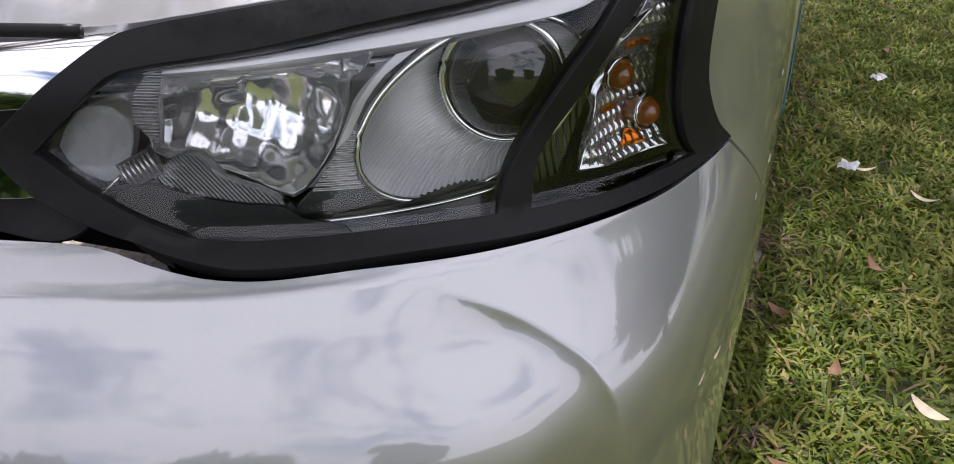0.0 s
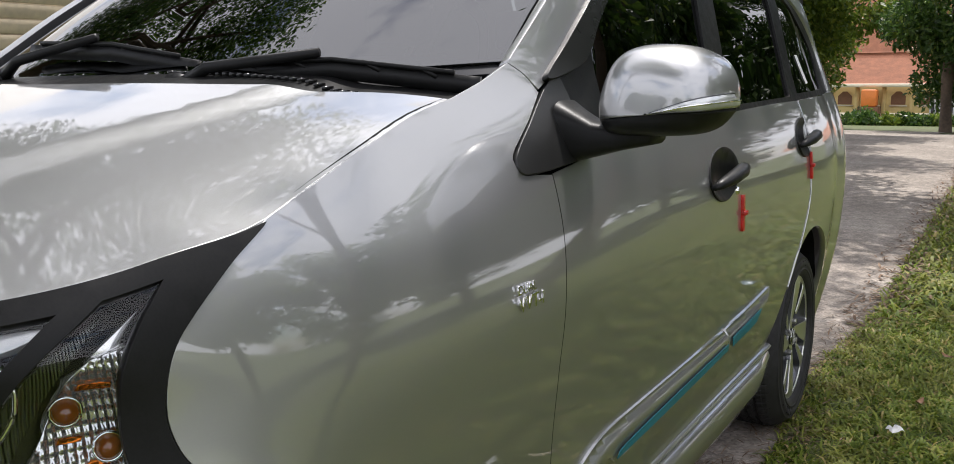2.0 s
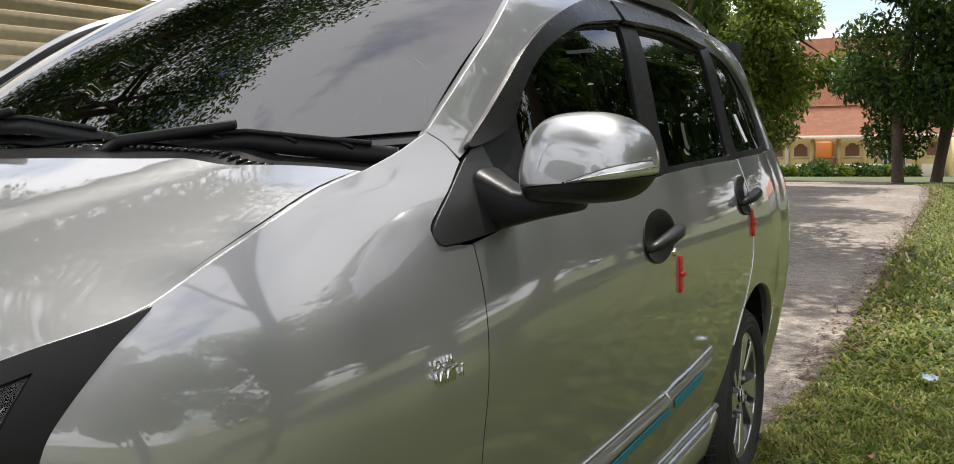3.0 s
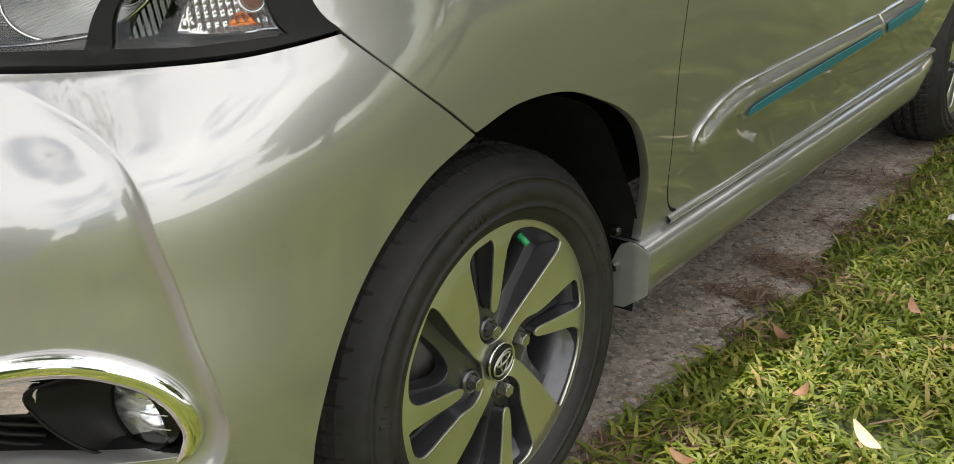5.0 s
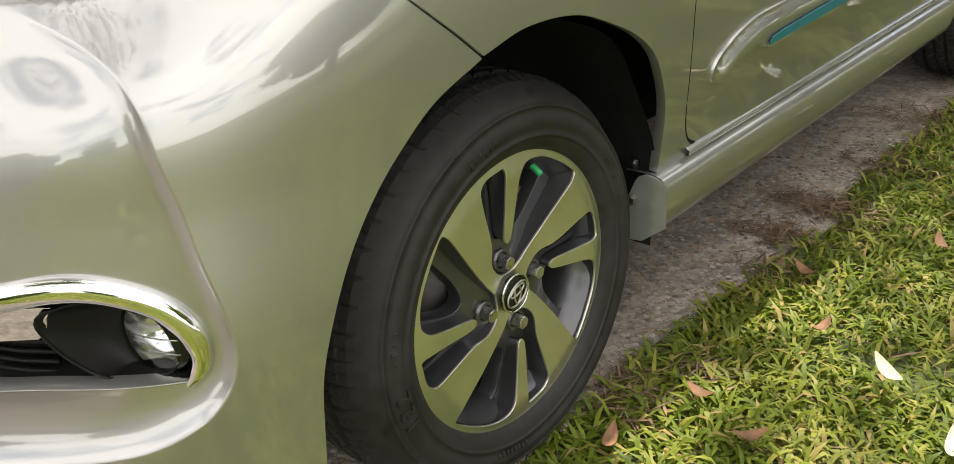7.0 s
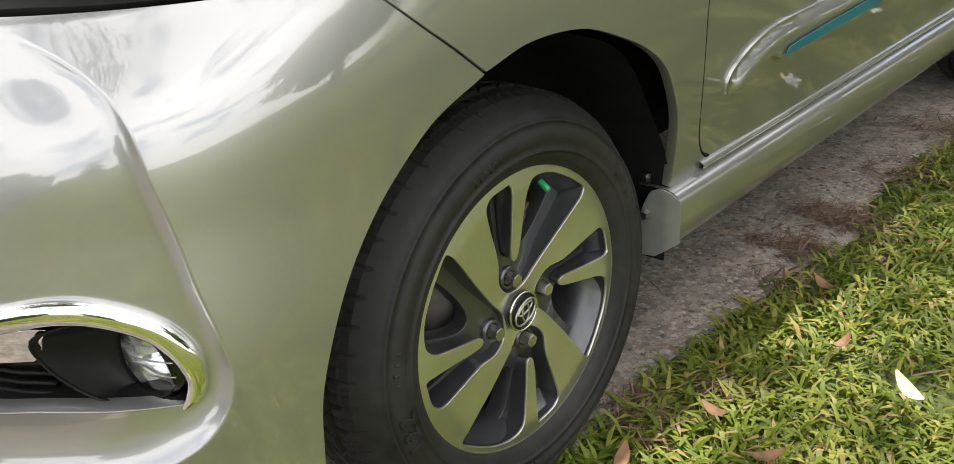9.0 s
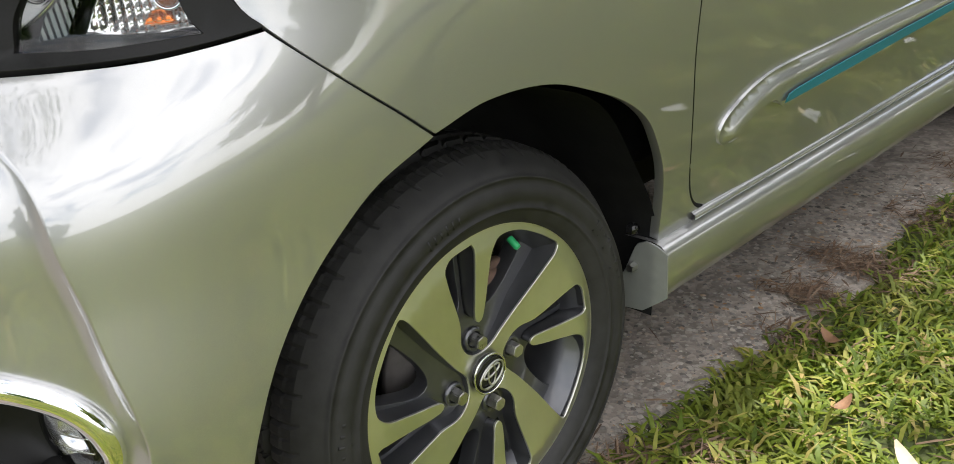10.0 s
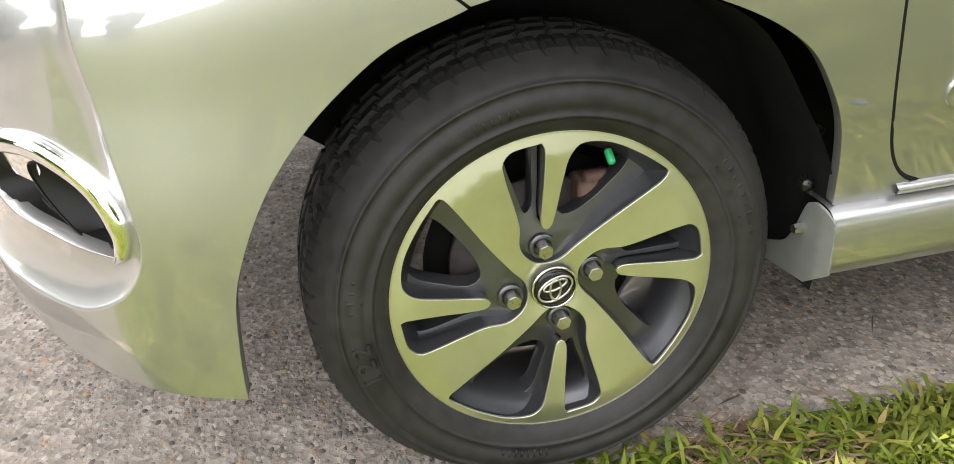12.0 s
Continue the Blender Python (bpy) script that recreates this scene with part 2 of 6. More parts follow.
def inside(poly, q):
    """Which of the places q lie in the polygon."""
    x, y = q[:, 0], q[:, 1]
    hit = np.zeros(len(q), bool)
    for (x0, y0), (x1, y1) in zip(poly, np.roll(poly, -1, 0)):
        if y0 == y1:
            continue
        hit ^= ((y0 > y) != (y1 > y)) & (x < (x1 - x0) * (y - y0) / (y1 - y0) + x0)
    return hit


def near(poly, q, closed=True):
    """Distance from places q to a line."""
    best = np.full(len(q), 9.0)
    nxt = np.roll(poly, -1, 0)
    for i in range(len(poly) if closed else len(poly) - 1):
        a, d = poly[i], nxt[i] - poly[i]
        t = np.clip(((q - a) @ d) / max(d @ d, 1e-12), 0, 1)
        best = np.minimum(best, np.linalg.norm(q - a - t[:, None] * d, axis=1))
    return best


def surface_normals(surf, a, b, e=0.002):
    n = np.cross(surf(a + e, b) - surf(a - e, b), surf(a, b + e) - surf(a, b - e))
    return n / np.maximum(np.linalg.norm(n, axis=1), 1e-9)[:, None]


def panel(name, outline, surf, mat, parent, label="", offset=0.0, res=0.022, flange=0.012, holes=(), closed_step=0.012, flip=False, folds=()):
    """A sheet cut from a curved surface along an outline, with folded edges all round."""
    from_outline = [smooth_line(outline, True, closed_step)] + [smooth_line(h, True, closed_step) for h in holes]
    lo, hi = from_outline[0].min(0), from_outline[0].max(0)
    gx, gy = np.meshgrid(np.arange(lo[0], hi[0] + res, res), np.arange(lo[1], hi[1] + res, res))
    q = np.c_[(gx + (np.arange(gx.shape[0]) % 2)[:, None] * res / 2).ravel(), gy.ravel()]
    keep = inside(from_outline[0], q) & (near(from_outline[0], q) > res * 0.45)
    for h in from_outline[1:]:
        keep &= ~inside(h, q) & (near(h, q) > res * 0.45)
    for fold in folds:
        keep &= near(fold, q, False) > res * 0.4
    pts, edges = [], []
    for loop in from_outline:
        s = len(pts)
        pts += [tuple(p) for p in loop]
        edges += [(s + i, s + (i + 1) % len(loop)) for i in range(len(loop))]
    pts += [tuple(p) for p in q[keep]]
    for fold in folds:
        free = inside(from_outline[0], fold) & (near(from_outline[0], fold) > res)
        for h in from_outline[1:]:
            free &= ~inside(h, fold) & (near(h, fold) > res)
        at = len(pts) + np.cumsum(free) - 1
        edges += [(int(at[i]), int(at[i + 1])) for i in range(len(fold) - 1) if free[i] and free[i + 1]]
        pts += [tuple(p) for p in fold[free]]
    v2, _, f2, *_ = geometry.delaunay_2d_cdt([Vector(p) for p in pts], edges, [], 0, 1e-6)
    ab = np.array([tuple(v) for v in v2])
    cen = np.array([ab[list(f)].mean(0) for f in f2])
    ok = inside(from_outline[0], cen)
    for h in from_outline[1:]:
        ok &= ~inside(h, cen)
    faces = [tuple(f) for f, k in zip(f2, ok) if k]
    base = surf(ab[:, 0], ab[:, 1])
    nor = surface_normals(surf, ab[:, 0], ab[:, 1])
    base = base + nor * offset
    verts, normals = [tuple(v) for v in base], [tuple(v) for v in nor]
    # folded edges: a tiny round, then a return
    sides = {}
    for f in faces:
        for i in range(3):
            sides[(f[i], f[(i + 1) % 3])] = 1
    rim = [(a, b) for a, b in sides if (b, a) not in sides]
    out_way = {}
    for a, b in rim:
        d = np.cross(base[b] - base[a], nor[a])
        d = d / max(np.linalg.norm(d), 1e-9)
        for k in (a, b):
            out_way[k] = out_way.get(k, 0) + d
    ring = {}
    for k, d in out_way.items():
        d = d / max(np.linalg.norm(d), 1e-9)
        ring[k] = (len(verts), len(verts) + 1)
        verts += [tuple(base[k] + d * 0.0007 - nor[k] * 0.0007), tuple(base[k] + d * 0.0007 - nor[k] * flange)]
        normals += [tuple(d * 0.9 + nor[k] * 0.3), tuple(d)]
    for a, b in rim:
        a1, a2 = ring[a]
        b1, b2 = ring[b]
        faces += [(a, a1, b1, b), (a1, a2, b2, b1)]
    if flip:
        faces = [f[::-1] for f in faces]
        normals = [tuple(-c for c in v) for v in normals]
    return part(name, (verts, faces), mat, parent, label, True, normals)


def tube(name, path, radius, mat, parent, label="", sides=10, squash=1.0, caps=True):
    """A round bar along a path; radius may be a list."""
    path = np.array(path, float)
    rad = np.broadcast_to(np.array(radius, float), (len(path),))
    verts, faces = [], []
    up0 = np.array((0, 0, 1.0))
    for i, p in enumerate(path):
        d = path[min(i + 1, len(path) - 1)] - path[max(i - 1, 0)]
        d = d / np.linalg.norm(d)
        up = up0 if abs(d[2]) < 0.95 else np.array((1.0, 0, 0))
        s = np.cross(d, up)
        s /= np.linalg.norm(s)
        w = np.cross(s, d)
        for k in range(sides):
            a = 2 * math.pi * k / sides
            verts.append(p + rad[i] * (math.cos(a) * s + math.sin(a) * squash * w))
    for i in range(len(path) - 1):
        for k in range(sides):
            a, b = i * sides + k, i * sides + (k + 1) % sides
            faces.append((a, a + sides, b + sides, b))
    if caps:
        faces += [tuple(range(sides)), tuple(reversed(range(len(verts) - sides, len(verts))))]
    return part(name, (verts, faces), mat, parent, label)


def lathe(profile, centre, axis="x", n=64, closed=False):
    """Verts and faces of a turned shape: profile of (radius, along)."""
    verts, faces = [], []
    m = len(profile)
    for i in range(n):
        a = 2 * math.pi * i / n
        for r, h in profile:
            o = (h, r * math.cos(a), r * math.sin(a))
            verts.append(tuple(np.array(centre) + np.array(o)))
    for i in range(n):
        j = (i + 1) % n
        for k in range(m if closed else m - 1):
            l = (k + 1) % m
            faces.append((i * m + k, j * m + k, j * m + l, i * m + l))
    return verts, faces


def block(lo, hi, bevel=0.0, segments=2):
    bm = bmesh.new()
    bmesh.ops.create_cube(bm, size=1)
    lo, hi = Vector(lo), Vector(hi)
    for v in bm.verts:
        v.co = Vector(lo[k] + (v.co[k] + 0.5) * (hi[k] - lo[k]) for k in range(3))
    if bevel:
        bmesh.ops.bevel(bm, geom=bm.edges[:], offset=bevel, segments=segments, affect="EDGES", profile=0.5)
    return bm


def grid_loft(rows, wrap=False):
    """Verts and faces through rows of places."""
    m = len(rows[0])
    verts = [tuple(p) for row in rows for p in row]
    faces = []
    for i in range(len(rows) - 1):
        for k in range(m if wrap else m - 1):
            l = (k + 1) % m
            faces.append((i * m + k, i * m + l, (i + 1) * m + l, (i + 1) * m + k))
    return verts, faces


# ---------------------------------------------------------------- the car's skin
# girth u runs from the middle of the nose round the corner and back along the side (there it is the length y); z is the height
ZROW=[.16,.24,.36,.50,.62,.74,.81,.845,.870,.95,1.03,1.10,1.17,1.24,1.32,1.42,1.52,1.60,1.67]
UCOL=[-1.393,-1.061,-.854,-.684,-.518,-.342,-.1,.3,.7,1.2,1.8,2.4,2.9,3.25,3.42]
# plan offsets of the front columns, row by row
FX=[[-.83,-.5,-.29,-.13,-.02,.028,.03],[-.83,-.5,-.28,-.12,.0,.042,.045],[-.83,-.5,-.28,-.115,.01,.05,.055],
 [-.83,-.5,-.28,-.115,.014,.053,.062],[-.83,-.5,-.285,-.125,.004,.050,.066],[-.83,-.5,-.295,-.138,-.009,.050,.068],
 [-.83,-.5,-.3,-.15,-.031,.039,.066],[-.83,-.5,-.3,-.15,-.045,.030,.064],[-.83,-.5,-.3,-.15,-.05,.025,.062],
 [-.83,-.5,-.3,-.15,-.048,.015,.053],[-.83,-.5,-.3,-.15,-.048,.002,.035],[-.83,-.5,-.3,-.16,-.075,-.03,-.003],
 [-.83,-.5,-.3,-.18,-.12,-.085,-.055]]
FY=[[-.70,-.685,-.65,-.595,-.50,-.36,-.1],[-.765,-.745,-.70,-.63,-.52,-.36,-.1],[-.795,-.77,-.72,-.645,-.53,-.36,-.1],
 [-.805,-.775,-.725,-.65,-.532,-.36,-.1],[-.80,-.77,-.72,-.642,-.522,-.35,-.1],[-.78,-.745,-.693,-.625,-.513,-.347,-.1],
 [-.755,-.715,-.662,-.583,-.467,-.319,-.1],[-.735,-.69,-.638,-.557,-.443,-.30,-.1],[-.70,-.65,-.592,-.518,-.42,-.29,-.1],
 [-.675,-.635,-.575,-.506,-.41,-.285,-.1],[-.615,-.58,-.535,-.475,-.392,-.278,-.1],[-.485,-.455,-.415,-.37,-.315,-.245,-.1],
 [-.335,-.315,-.285,-.255,-.225,-.185,-.1]]
# half-section of the side, row by row: at the fender, the doors and the quarter
SF=[-.03,-.01,.005,.037,.055,.065,.066,.066,.066,.058,.038,.0,-.035,-.085,-.11,-.135,-.165,-.20,-.25]
SD=[-.03,-.01,.0,.037,.052,.062,.065,.066,.066,.064,.053,.030,.002,-.025,-.048,-.078,-.11,-.145,-.21]
SQ=[-.06,-.03,.0,.03,.048,.056,.058,.058,.057,.054,.043,.020,-.008,-.04,-.07,-.105,-.14,-.19,-.27]
def net():
    n=len(ZROW); X=np.zeros((n,len(UCOL))); Y=np.zeros_like(X)
    for i in range(n):
        k=min(i,12)
        X[i,:7]=FX[k]; Y[i,:7]=FY[k]
        if i>12: X[i,:7]-=.07*(i-12); Y[i,:7]+=.12*(i-12); 
        for j,u in enumerate(UCOL[7:],7):
            Y[i,j]=u
            a=np.interp(u,[.3,.9,1.8,2.9],[0,1,1,1]); b=np.interp(u,[1.2,2.9],[0,1])
            X[i,j]=(SF[i]*(1-a)+SD[i]*a)*(1-b)+SQ[i]*b
            if u>3: X[i,j]-=.05 if u<3.3 else .22
        if i>12: Y[i,6]=-.1; X[i,6]=X[i,7]-.02
    return X,Y
NX, NY = net()
for i, push in ((1, .034), (2, .040), (3, .044), (4, .040), (5, .012)):     # the nose juts out below its shoulder
    NY[i, :4] -= push * np.array((1, 1, .6, 0))
for i in range(1, len(ZROW) - 1):    # fair the flanks from row to row
    t = (ZROW[i] - ZROW[i - 1]) / (ZROW[i + 1] - ZROW[i - 1])
    NX[i, 6:] = .6 * NX[i, 6:] + .4 * (NX[i - 1, 6:] * (1 - t) + NX[i + 1, 6:] * t)


def bend(knots):
    """Second differences of values at uneven knots."""
    k = np.asarray(knots, float)
    m = np.zeros((len(k) - 2, len(k)))
    for i in range(1, len(k) - 1):
        a, b = k[i] - k[i - 1], k[i + 1] - k[i]
        m[i - 1, i - 1:i + 2] = 1 / a, -1 / a - 1 / b, 1 / b
    return m


def fair(knots, weight):
    m = bend(knots)
    return np.linalg.inv(np.eye(len(knots)) + weight * m.T @ m)


def spline_slope(knots):
    """Slopes of the natural cubic spline through values at the knots."""
    k = np.asarray(knots, float)
    h, n = np.diff(k), len(k)
    a, b = np.zeros((n, n)), np.zeros((n, n))
    a[0, :2], b[0, :2] = (2, 1), (-3 / h[0], 3 / h[0])
    a[-1, -2:], b[-1, -2:] = (1, 2), (-3 / h[-1], 3 / h[-1])
    for i in range(1, n - 1):
        p, q = 1 / h[i - 1], 1 / h[i]
        a[i, i - 1:i + 2] = p, 2 * (p + q), q
        b[i, i - 1:i + 2] = -3 * p * p, 3 * (p * p - q * q), 3 * q * q
    return np.linalg.solve(a, b)


for net_k in (NX, NY):              # fair the nose from column to column
    net_k[:, :10] = net_k[:, :10] @ fair(UCOL[:10], .0006).T
SLOPE_U, SLOPE_Z = spline_slope(UCOL), spline_slope(ZROW)
NOSE_Z = SLOPE_Z.copy()             # under the lamp the nose folds sharply between two rows
z_step = np.diff(np.asarray(ZROW))
NOSE_Z[4:8] = 0
for i, a in ((4, .5), (5, .5), (6, .5), (7, 1.0)):
    NOSE_Z[i, i - 1] -= a / z_step[i - 1]
    NOSE_Z[i, i] += a / z_step[i - 1] - (1 - a) / z_step[i]
    NOSE_Z[i, i + 1] += (1 - a) / z_step[i]
NOSE_Z[8] = 0
NOSE_Z[8, 8], NOSE_Z[8, 9] = -1 / z_step[8], 1 / z_step[8]
SLOPE_U[9:] = np.gradient(np.eye(len(UCOL)), np.asarray(UCOL), axis=0)[9:]


def hermite(v0, v1, d0, d1, t, h):
    return v0 * (1 - 3 * t * t + 2 * t**3) + v1 * (3 * t * t - 2 * t**3) + d0 * h * (t - 2 * t * t + t**3) + d1 * h * (t**3 - t * t)


def skin(u, z):
    u, z = np.atleast_1d(np.asarray(u, float)), np.atleast_1d(np.asarray(z, float))
    res = np.empty((len(u), 3))
    ks, zs = np.asarray(UCOL), np.asarray(ZROW)
    uc, zc = np.clip(u, ks[0], ks[-1]), np.clip(z, zs[0], zs[-1])
    i = np.clip(np.searchsorted(ks, uc) - 1, 0, len(ks) - 2)
    j = np.clip(np.searchsorted(zs, zc) - 1, 0, len(zs) - 2)
    pick = np.arange(len(u))
    for k, net_k in enumerate((NX, NY)):
        d = net_k @ SLOPE_U.T
        hu = ks[i + 1] - ks[i]
        col = hermite(net_k[:, i], net_k[:, i + 1], d[:, i], d[:, i + 1], (uc - ks[i]) / hu, hu)
        d = (NOSE_Z if k else SLOPE_Z) @ col
        hz = zs[j + 1] - zs[j]
        res[:, k] = hermite(col[j, pick], col[j + 1, pick], d[j, pick], d[j + 1, pick], (zc - zs[j]) / hz, hz)
    res[:, 2] = z
    return res


MID = -0.83                     # the car's middle plane


def far_skin(u, z):
    p = skin(u, z)
    p[:, 0] = 2 * MID - p[:, 0]
    return p


CREASE = smooth_line([(-.70, .844), (-.676, .838), (-.645, .826), (-.609, .810), (-.573, .789), (-.542, .764), (-.524, .735), (-.516, .695), (-.508, .641), (-.498, .580),
                      (-.484, .520), (-.478, .470), (-.494, .425), (-.534, .388), (-.620, .354), (-.80, .336), (-1.06, .33), (-1.40, .33)], step=0.005)
CLOSING = np.array([(-1.42, .86), (-.72, .846)])
crease_way = np.gradient(CREASE, axis=0)
crease_side = np.c_[-crease_way[:, 1], crease_way[:, 0]] / np.linalg.norm(crease_way, axis=1)[:, None]
FOLDS = [CREASE] + [CREASE + crease_side * d for w in (.0025, .006, .0105, .016, .0225) for d in (w, -w)]
POCKET = np.vstack([CREASE, [(-1.42, .33), (-1.42, .86)]])


def bumper_skin(u, z):
    """The nose, with the corner ridge and the hollow for the fog lamp."""
    p = skin(u, z)
    q = np.c_[np.atleast_1d(u), np.atleast_1d(z)]
    d = near(CREASE, q, False)
    s = np.where(inside(POCKET, q), d, -d)
    soft = np.interp(q[:, 1], [.36, .45, .6, .78, .82], [.026, .022, .019, .015, .010])
    reach = np.interp(q[:, 1], [.36, .45, .6, .74, .80, .83], [.20, .18, .13, .085, .05, .032])
    start = np.clip(near(CLOSING, q, False) / 0.12, 0, 1)
    step = (1 - np.exp(-np.maximum(s, 0) / soft)) * np.exp(-(np.maximum(s, 0) / reach) ** 2) * start * start * (3 - 2 * start)
    deep = np.interp(q[:, 1], [.335, .40, .50, .62, .74, .80, .825, .842], [.028, .034, .029, .020, .014, .010, .006, .001])
    low_way = np.array((0.35, -0.9, 0.0)) / np.linalg.norm((0.35, 0.9))
    n = surface_normals(skin, q[:, 0], q[:, 1])
    return p - (0.75 * n + 0.25 * low_way) * (step * deep)[:, None]


HOOD_RISE = np.polyfit([-.85, -.70, -.55, -.45, -.35, -.25, -.15, -.03, .1, .23, .36, .5], [.90, .965, 1.015, 1.041, 1.061, 1.079, 1.096, 1.124, 1.158, 1.192, 1.221, 1.24], 3)


def hood_skin(x, y):
    """Bonnet: crowned, rising to the rear, with a long soft crease."""
    x, y = np.atleast_1d(np.asarray(x, float)), np.atleast_1d(np.asarray(y, float))
    side = np.polyval(HOOD_RISE, y)
    w = np.clip(np.abs(x - MID) / 0.80, 0, 1.05)
    crown = 0.055 * (1 - w**2.4) * np.clip((y + .95) / .5, 0.25, 1)
    line = np.interp(y, [-.6, .3], [.50, .66])
    t = np.clip((line - w) / 0.10 + 0.5, 0, 1)
    raised = 0.012 * t * t * (3 - 2 * t) * np.clip((y + .62) / .3, 0, 1)
    return np.c_[x, y, side + crown + raised]


def screen_skin(x, s):
    """Windscreen: s from its foot to the roof."""
    x, s = np.atleast_1d(np.asarray(x, float)), np.atleast_1d(np.asarray(s, float))
    w = np.clip(np.abs(x - MID) / 0.73, 0, 1.1)
    y = 0.28 + 0.24 * w**2.2 + s * (0.80 + 0.02 * w)
    z = 1.235 + 0.02 * w + s * 0.455 - 0.03 * s * w**2 + 0.03 * np.sin(np.clip(s, 0, 1) * 3.14) * 1.0
    return np.c_[x, y, z]


def roof_skin(x, y):
    x, y = np.atleast_1d(np.asarray(x, float)), np.atleast_1d(np.asarray(y, float))
    w = np.clip(np.abs(x - MID) / 0.66, 0, 1.2)
    return np.c_[x, y, 1.655 + 0.055 * (1 - w**2.2) * 1.0 + np.interp(y, [.8, 1.1, 1.6, 2.4, 3.3], [-.05, -.015, .03, .035, -.03])]


# ---------------------------------------------------------------- the car
car = empty("car", "silver people carrier parked on a concrete lane beside grass", "car")
ARCH_F = [(-.400, .236), (-.394, .320), (-.384, .392), (-.359, .463), (-.328, .530), (-.290, .586), (-.247, .630), (-.190, .672), (-.106, .707)]
ARCH_R = [(-.019, .722), (.091, .713), (.190, .677), (.265, .640), (.320, .598), (.355, .548), (.384, .490), (.400, .423), (.408, .354)]


def handle_oval(uc, zc, w):
    """Rim of a door handle's recess; the rear one stops short of the door's edge."""
    return [(min(uc + .125 * w * math.cos(a), 2.428), zc + .064 * math.sin(a) + .006 * math.cos(a)) for a in np.linspace(0, 2 * math.pi, 15)[:-1]]



for side, sk, bsk in ((0, skin, bumper_skin), (1, far_skin, None)):
    flip = side == 1
    if side == 1:
        def bsk(u, z):
            p = bumper_skin(u, z)
            p[:, 0] = 2 * MID - p[:, 0]
            return p
    # front bumper half: top edge under the lamp, round to the wheel arch, down to the lip
    FOG = [(-.544, .433, 1), (-.527, .455), (-.522, .485), (-.536, .512), (-.557, .537), (-.586, .556), (-.62, .567), (-.65, .570), (-.70, .565), (-.76, .553), (-.82, .533), (-.84, .46), (-.80, .430), (-.70, .432), (-.62, .432)]
    lip = 0.239
    bumper = panel("front_bumper", [(-1.393, .868, 1), (-1.06, .868), (-.945, .866), (-.885, .858), (-.841, .853), (-.80, .851), (-.73, .852), (-.63, .850), (-.545, .848), (-.45, .847), (-.386, .851), (-.322, .857, 1),
                    (-.242, .809), (-.163, .751), (-.108, .703, 1)] + [(u, z) for u, z in ARCH_F[::-1][1:-1]] + [(-.400, lip, 1), (-.47, .246), (-.56, .253), (-.70, .25), (-1.0, .235), (-1.393, .23, 1)],
                   bsk, PAINT, car, res=0.006 if side == 0 else 0.03, flange=0.022, holes=[FOG], flip=flip, closed_step=0.01, folds=FOLDS if side == 0 else ())
    panel("front_wing", [(-.156, .751), (-.104, .706, 1)] + ARCH_R[:-1] + [(.408, .354, 1), (.42, .348, 1), (.50, .352), (.536, .362, 1), (.50, .388), (.474, .43), (.455, .50), (.441, .58), (.431, .675), (.438, .769), (.450, .830), (.465, .905), (.477, .96), (.490, 1.025), (.505, 1.082, 1),
                    (.455, 1.086), (.414, 1.090), (.405, 1.115), (.45, 1.145), (.50, 1.172), (.570, 1.216, 1), (.545, 1.246), (.505, 1.266, 1), (.42, 1.238), (.322, 1.212, 1), (.227, 1.193), (.1, 1.157), (-.033, 1.123), (-.157, 1.095, 1),
                    (-.255, 1.060), (-.333, 1.008), (-.360, .966), (-.367, .925), (-.347, .882), (-.316, .858, 1), (-.236, .809)], sk, PAINT, car, res=0.02, flange=0.018, flip=flip)
    # doors, skirt and quarter
    door = panel("front_door", [(u + (.003 if u < .55 else 0), *more) for u, *more in ((.508, 1.083, 1), (.493, 1.025), (.480, .96), (.468, .905), (.453, .83), (.441, .769), (.434, .675), (.444, .58), (.458, .50), (.476, .435), (.501, .393), (.543, .370, 1), (.9, .372), (1.45, .372, 1), (1.475, .45), (1.50, .56), (1.535, .75), (1.548, .93), (1.565, 1.06), (1.60, 1.146, 1), (1.35, 1.131), (.95, 1.112), (.63, 1.098, 1))],
                 sk, PAINT, car, offset=-0.0015, res=0.04, flange=0.02, flip=flip, holes=[handle_oval(1.388, 1.003, 1.0)] if side == 0 else ())
    rear_door = panel("rear_door", [(1.606, 1.146, 1), (1.571, 1.06), (1.554, .93), (1.541, .75), (1.506, .56), (1.481, .45), (1.456, .372, 1), (1.80, .372), (2.10, .372, 1), (2.16, .43), (2.22, .52), (2.33, .66), (2.42, .80), (2.436, .90), (2.44, 1.05), (2.44, 1.155, 1), (2.05, 1.153)], sk, PAINT, car, offset=-0.003, res=0.05, flange=0.02, flip=flip, holes=[handle_oval(2.375, 1.035, .95)] if side == 0 else ())
    rear_arch = [(2.53 + .385 * math.cos(a), .325 + .385 * math.sin(a)) for a in np.linspace(0.02, math.pi - 0.02, 14)]
    panel("rear_wing", [(2.446, 1.155, 1), (2.446, 1.05), (2.442, .90), (2.426, .80), (2.336, .66), (2.24, .54, 1)] + [p for p in rear_arch[::-1] if p[0] > 2.27] + [(2.93, .25, 1), (3.15, .24), (3.40, .27, 1), (3.42, .7), (3.42, 1.1, 1), (3.1, 1.17), (2.9, 1.165)], sk, PAINT, car, res=0.05, flange=0.02, flip=flip)
